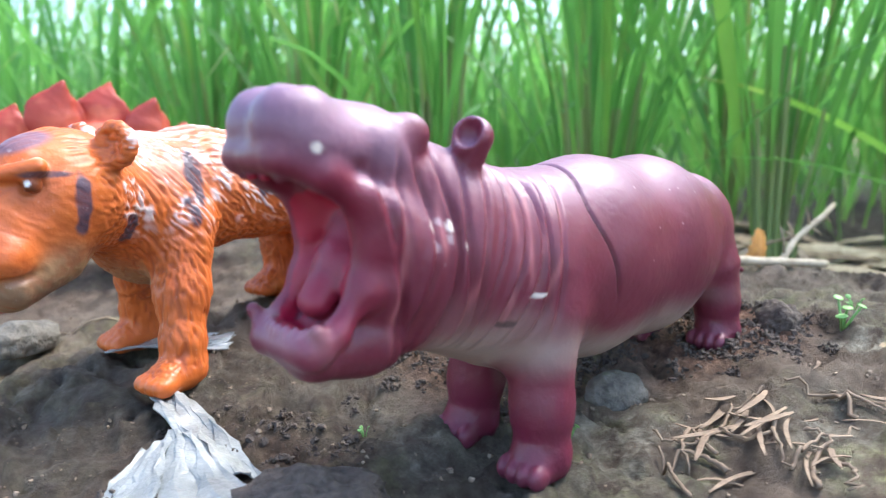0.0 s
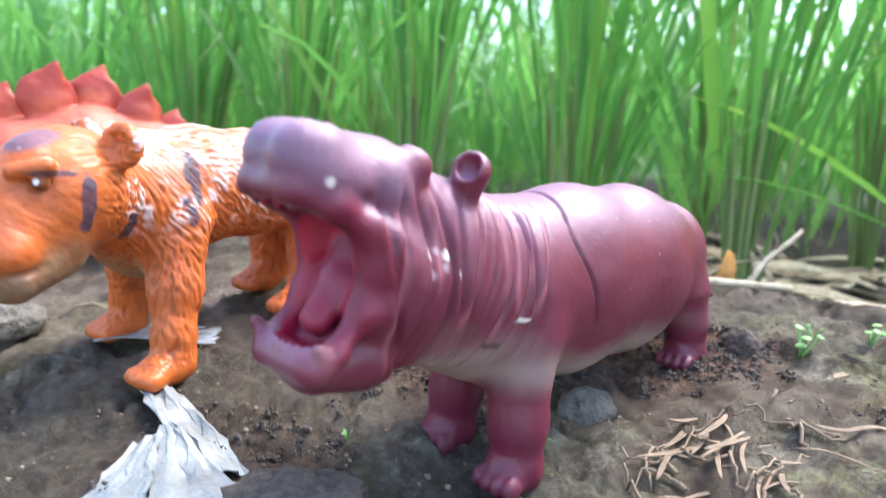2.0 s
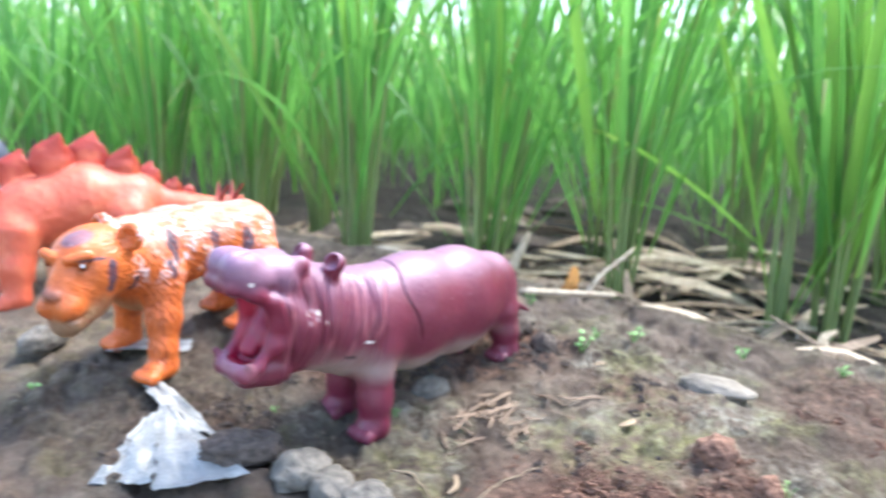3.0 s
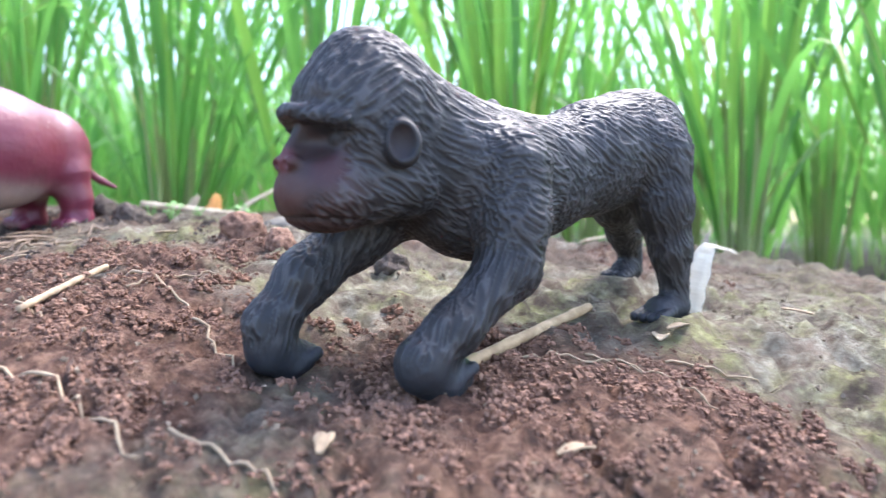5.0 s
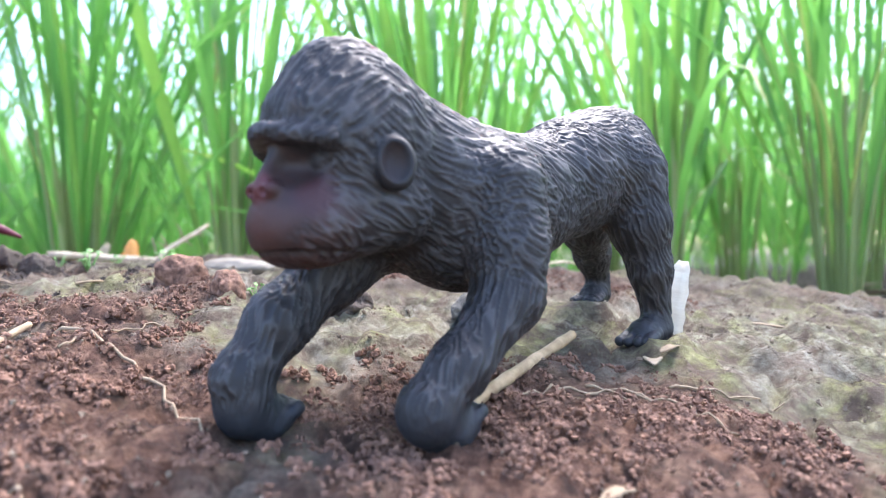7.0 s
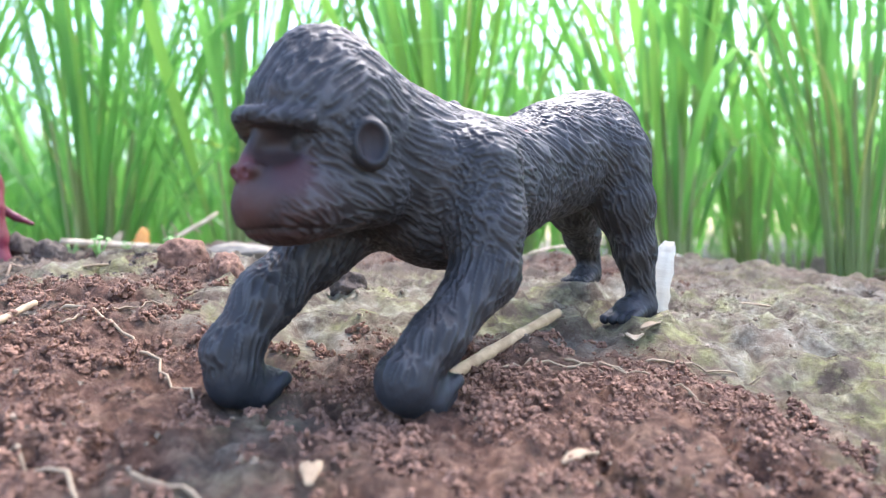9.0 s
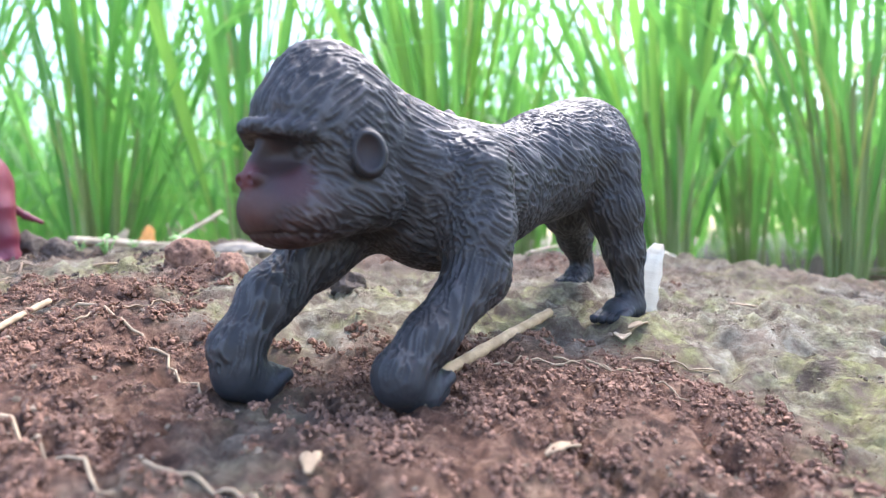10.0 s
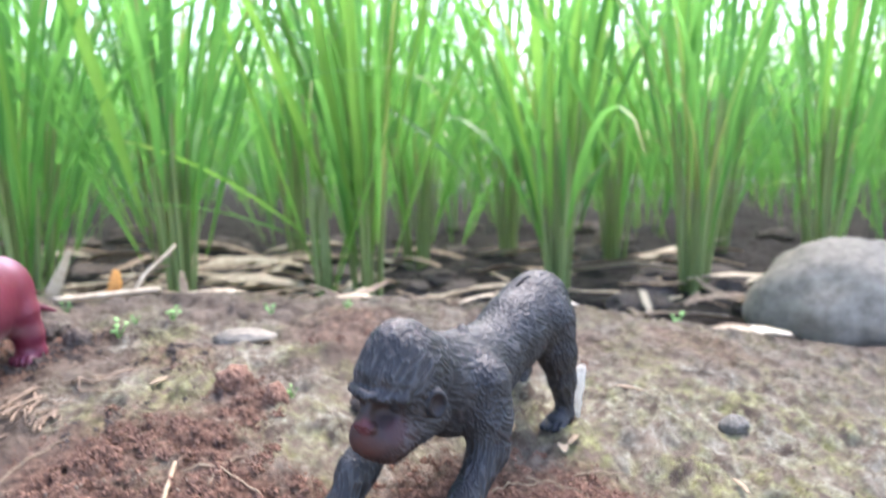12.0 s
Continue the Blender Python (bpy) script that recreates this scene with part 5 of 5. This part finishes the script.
def broad_straw():
    """Wide flattened leaf sheaths at the foot of the first rows, and a few long ones along the bank's edge."""
    r = random.Random(133)
    shapes = [flake_mesh("straw", r.uniform(0.09, 0.19), r.uniform(0.011, 0.022), 0.0007, r.uniform(0.002, 0.012), r.choice((M_STRAW, M_CHIP, M_CHIP)), 1300 + k) for k in range(9)]
    spots = [(0.247, 0.503, -25), (0.284, 0.465, -22), (0.339, 0.459, -28), (0.20, 0.52, -8), (0.32, 0.927, -45), (0.409, 0.835, -40), (0.405, 0.64, 35), (0.36, 0.60, -30), (0.30, 0.72, -50), (0.40, 0.562, -40), (0.60, 0.18, -30)]
    for k in range(52):
        x, y = field_xy(r.uniform(0.52, 1.0), r.uniform(-0.55, 0.1) if k < 36 else r.uniform(0.1, 0.6))
        spots.append((x, y, r.gauss(-38, 28)))
    for x, y, turn in spots:
        ob = new("straw", r.choice(shapes))
        ob.matrix_world = pose(x, y, on_ground(x, y) + r.uniform(0.004, 0.014), r.uniform(-25, 25), r.uniform(-12, 8), turn)
        tagged(ob, "broad pale dry leaf sheath lying at the rice's foot", "straw", "straw litter")


straw_litter()
broad_straw()


# mud lumps between the rows
r_mud = random.Random(55)
LUMPS = [lumpy("mud_clod", (0.03, 0.024, 0.014), M_CLOD, 70 + k, 3, 0.4) for k in range(5)]
for k in range(60):
    x, y = field_xy(r_mud.uniform(0.55, 1.3), r_mud.uniform(-0.7, 0.8))
    ob = new("mud_clod", LUMPS[k % 5])
    ob.matrix_world = pose(x, y, on_ground(x, y) + 0.003, 0, 0, r_mud.uniform(0, 360)) @ Matrix.Scale(r_mud.uniform(0.5, 1.5), 4)
    tagged(ob, "dark lump of wet mud between the rice rows", "mud clod", "mud clods")


# sprouts
def sprout(x, y, size, seed, label):
    r = random.Random(seed)
    thing = new("sprout")
    thing.location = (x, y, on_ground(x, y))
    tagged(thing, label, "sprout", "sprouts")
    for k in range(r.randint(4, 6)):
        a, h = r.uniform(0, 6.28), size * r.uniform(0.5, 1.0)
        tip = Vector((0.5 * size * math.cos(a), 0.5 * size * math.sin(a), h))
        part("stalk", stick_mesh("stalk", [(0, 0, -0.001), tip * 0.6, tip], [size * 0.05, size * 0.045, size * 0.035], M_SPROUT, 5), thing)
        bm = bmesh.new()
        bmesh.ops.create_uvsphere(bm, u_segments=10, v_segments=6, radius=size * r.uniform(0.15, 0.22))
        bmesh.ops.scale(bm, vec=(1, 0.85, 0.22), verts=bm.verts)
        me = bpy.data.meshes.new("leaf")
        bm.to_mesh(me)
        bm.free()
        me.materials.append(M_SPROUT)
        me.polygons.foreach_set("use_smooth", [True] * len(me.polygons))
        part("leaf", me, thing, m=Matrix.Translation(tip) @ pose(0, 0, 0, r.uniform(-40, 40), r.uniform(-40, 40), r.uniform(0, 360)))


for k, (x, y, size) in enumerate(((0.132, 0.219, 0.010), (0.165, 0.232, 0.009), (-0.135, 0.195, 0.007), (0.033, 0.168, 0.004), (0.175, 0.095, 0.005), (0.145, 0.235, 0.005), (0.12, 0.30, 0.006), (-0.02, 0.165, 0.003), (0.22, 0.215, 0.007), (0.26, 0.19, 0.006), (0.52, 0.12, 0.012))):
    sprout(x, y, size, 200 + k, "tiny light green seedling with round leaves on soil")


# plastic wrapper, crumpled
def crumpled(name, corners, mat, seed, folds=0.004, n=14, thick=0.0004):
    """A sheet spanned by four corners, with sharp folds, thin but with two sides."""
    r = random.Random(seed)
    a, b, c, d = (Vector(p) for p in corners)
    creases = [(r.uniform(0, 6.28), r.uniform(6, 16), r.uniform(0, 6.28)) for _ in range(5)]
    verts = []
    for side in (0, 1):
        for i in range(n + 1):
            for j in range(n + 1):
                u, v = i / n, j / n
                p = (a * (1 - u) + b * u) * (1 - v) + (d * (1 - u) + c * u) * v
                h = sum(abs(((math.cos(w) * u + math.sin(w) * v) * k / 3.14 + q) % 2 - 1) for w, k, q in creases) / 5 - 0.5
                ragged = 0.0015 * noise.noise(Vector((u * 9, v * 9, seed)))
                verts.append(p + Vector((ragged, ragged, folds * 2 * h - side * thick)))
    idx = lambda s, i, j: s * (n + 1) ** 2 + i * (n + 1) + j
    faces = []
    for i in range(n):
        for j in range(n):
            faces.append((idx(0, i, j), idx(0, i + 1, j), idx(0, i + 1, j + 1), idx(0, i, j + 1)))
            faces.append((idx(1, i, j + 1), idx(1, i + 1, j + 1), idx(1, i + 1, j), idx(1, i, j)))
    for k in range(n):
        faces += [(idx(0, k, 0), idx(1, k, 0), idx(1, k + 1, 0), idx(0, k + 1, 0)), (idx(0, k + 1, n), idx(1, k + 1, n), idx(1, k, n), idx(0, k, n)),
                  (idx(0, 0, k + 1), idx(1, 0, k + 1), idx(1, 0, k), idx(0, 0, k)), (idx(0, n, k), idx(1, n, k), idx(1, n, k + 1), idx(0, n, k + 1))]
    return mesh_from(name, [tuple(v) for v in verts], faces, mat, shade=False)


def wrapper():
    thing = new("plastic_wrapper")
    x0, y0 = -0.058, 0.140
    z0 = on_ground(x0, y0)
    thing.location = (x0, y0, z0)
    tagged(thing, "crumpled torn white plastic wrapper lying on dark soil", "wrapper")

    def at(x, y, h):
        return (x - x0, y - y0, on_ground(x, y) + h - z0)

    part("sheet", crumpled("sheet", (at(-0.082, 0.122, 0.001), at(-0.056, 0.114, 0.006), at(-0.066, 0.157, 0.007), at(-0.072, 0.154, 0.005)), M_FOIL, 5, 0.0025), thing)
    part("sheet", crumpled("sheet", (at(-0.055, 0.112, 0.006), at(-0.022, 0.119, 0.001), at(-0.060, 0.156, 0.006), at(-0.067, 0.158, 0.007)), M_FOIL, 6, 0.0025), thing)
    part("strip", crumpled("strip", (at(-0.052, 0.143, 0.002), at(-0.042, 0.149, 0.001), at(-0.074, 0.186, 0.004), at(-0.082, 0.182, 0.004)), M_FOIL, 7, 0.002), thing, "grey torn strip of the wrapper")


wrapper()
foil = new("foil_scrap", crumpled("foil_scrap", ((-0.020, -0.008, 0.001), (0.020, -0.005, 0.001), (0.018, 0.008, 0.003), (-0.018, 0.009, 0.002)), M_FOIL, 9, 0.002))
foil.location = (-0.092, 0.226, on_ground(-0.092, 0.226) + 0.0015)
tagged(foil, "flat scrap of silvery foil on the soil under the tiger", "foil")

# broad dry leaves on the crest beyond the ape
for k, (x, y, turn, ln, w, mat, label) in enumerate(((0.56, 0.115, -28, 0.085, 0.017, M_STRAW, "long brown dry leaf curled on the crest of the bank"), (0.60, 0.100, -40, 0.07, 0.016, M_HUSK, "broad pale dry leaf on the crest of the bank"),
                                                     (0.40, 0.140, -30, 0.030, 0.006, M_HUSK, "small pale dry leaf on the crest of the bank"), (0.44, 0.175, -50, 0.05, 0.005, M_CHIP, "thin pale straw on the crest of the bank"),
                                                     (0.50, 0.06, -62, 0.034, 0.006, M_CHIP, "thin tan dry leaf on mossy ground"), (0.36, 0.17, -20, 0.04, 0.004, M_CHIP, "thin pale straw on the crest of the bank"),
                                                     (0.30, 0.25, -35, 0.05, 0.007, M_CHIP, "pale straw on the crest of the bank"), (0.22, 0.30, -50, 0.06, 0.008, M_CHIP, "pale straw on the crest of the bank"))):
    lay("dry_leaf", flake_mesh("dry_leaf", ln, w, 0.0005, 0.004, mat, 950 + k), x, y, turn, 0.001, 8, label, "dry leaf", "dry leaves on the crest")
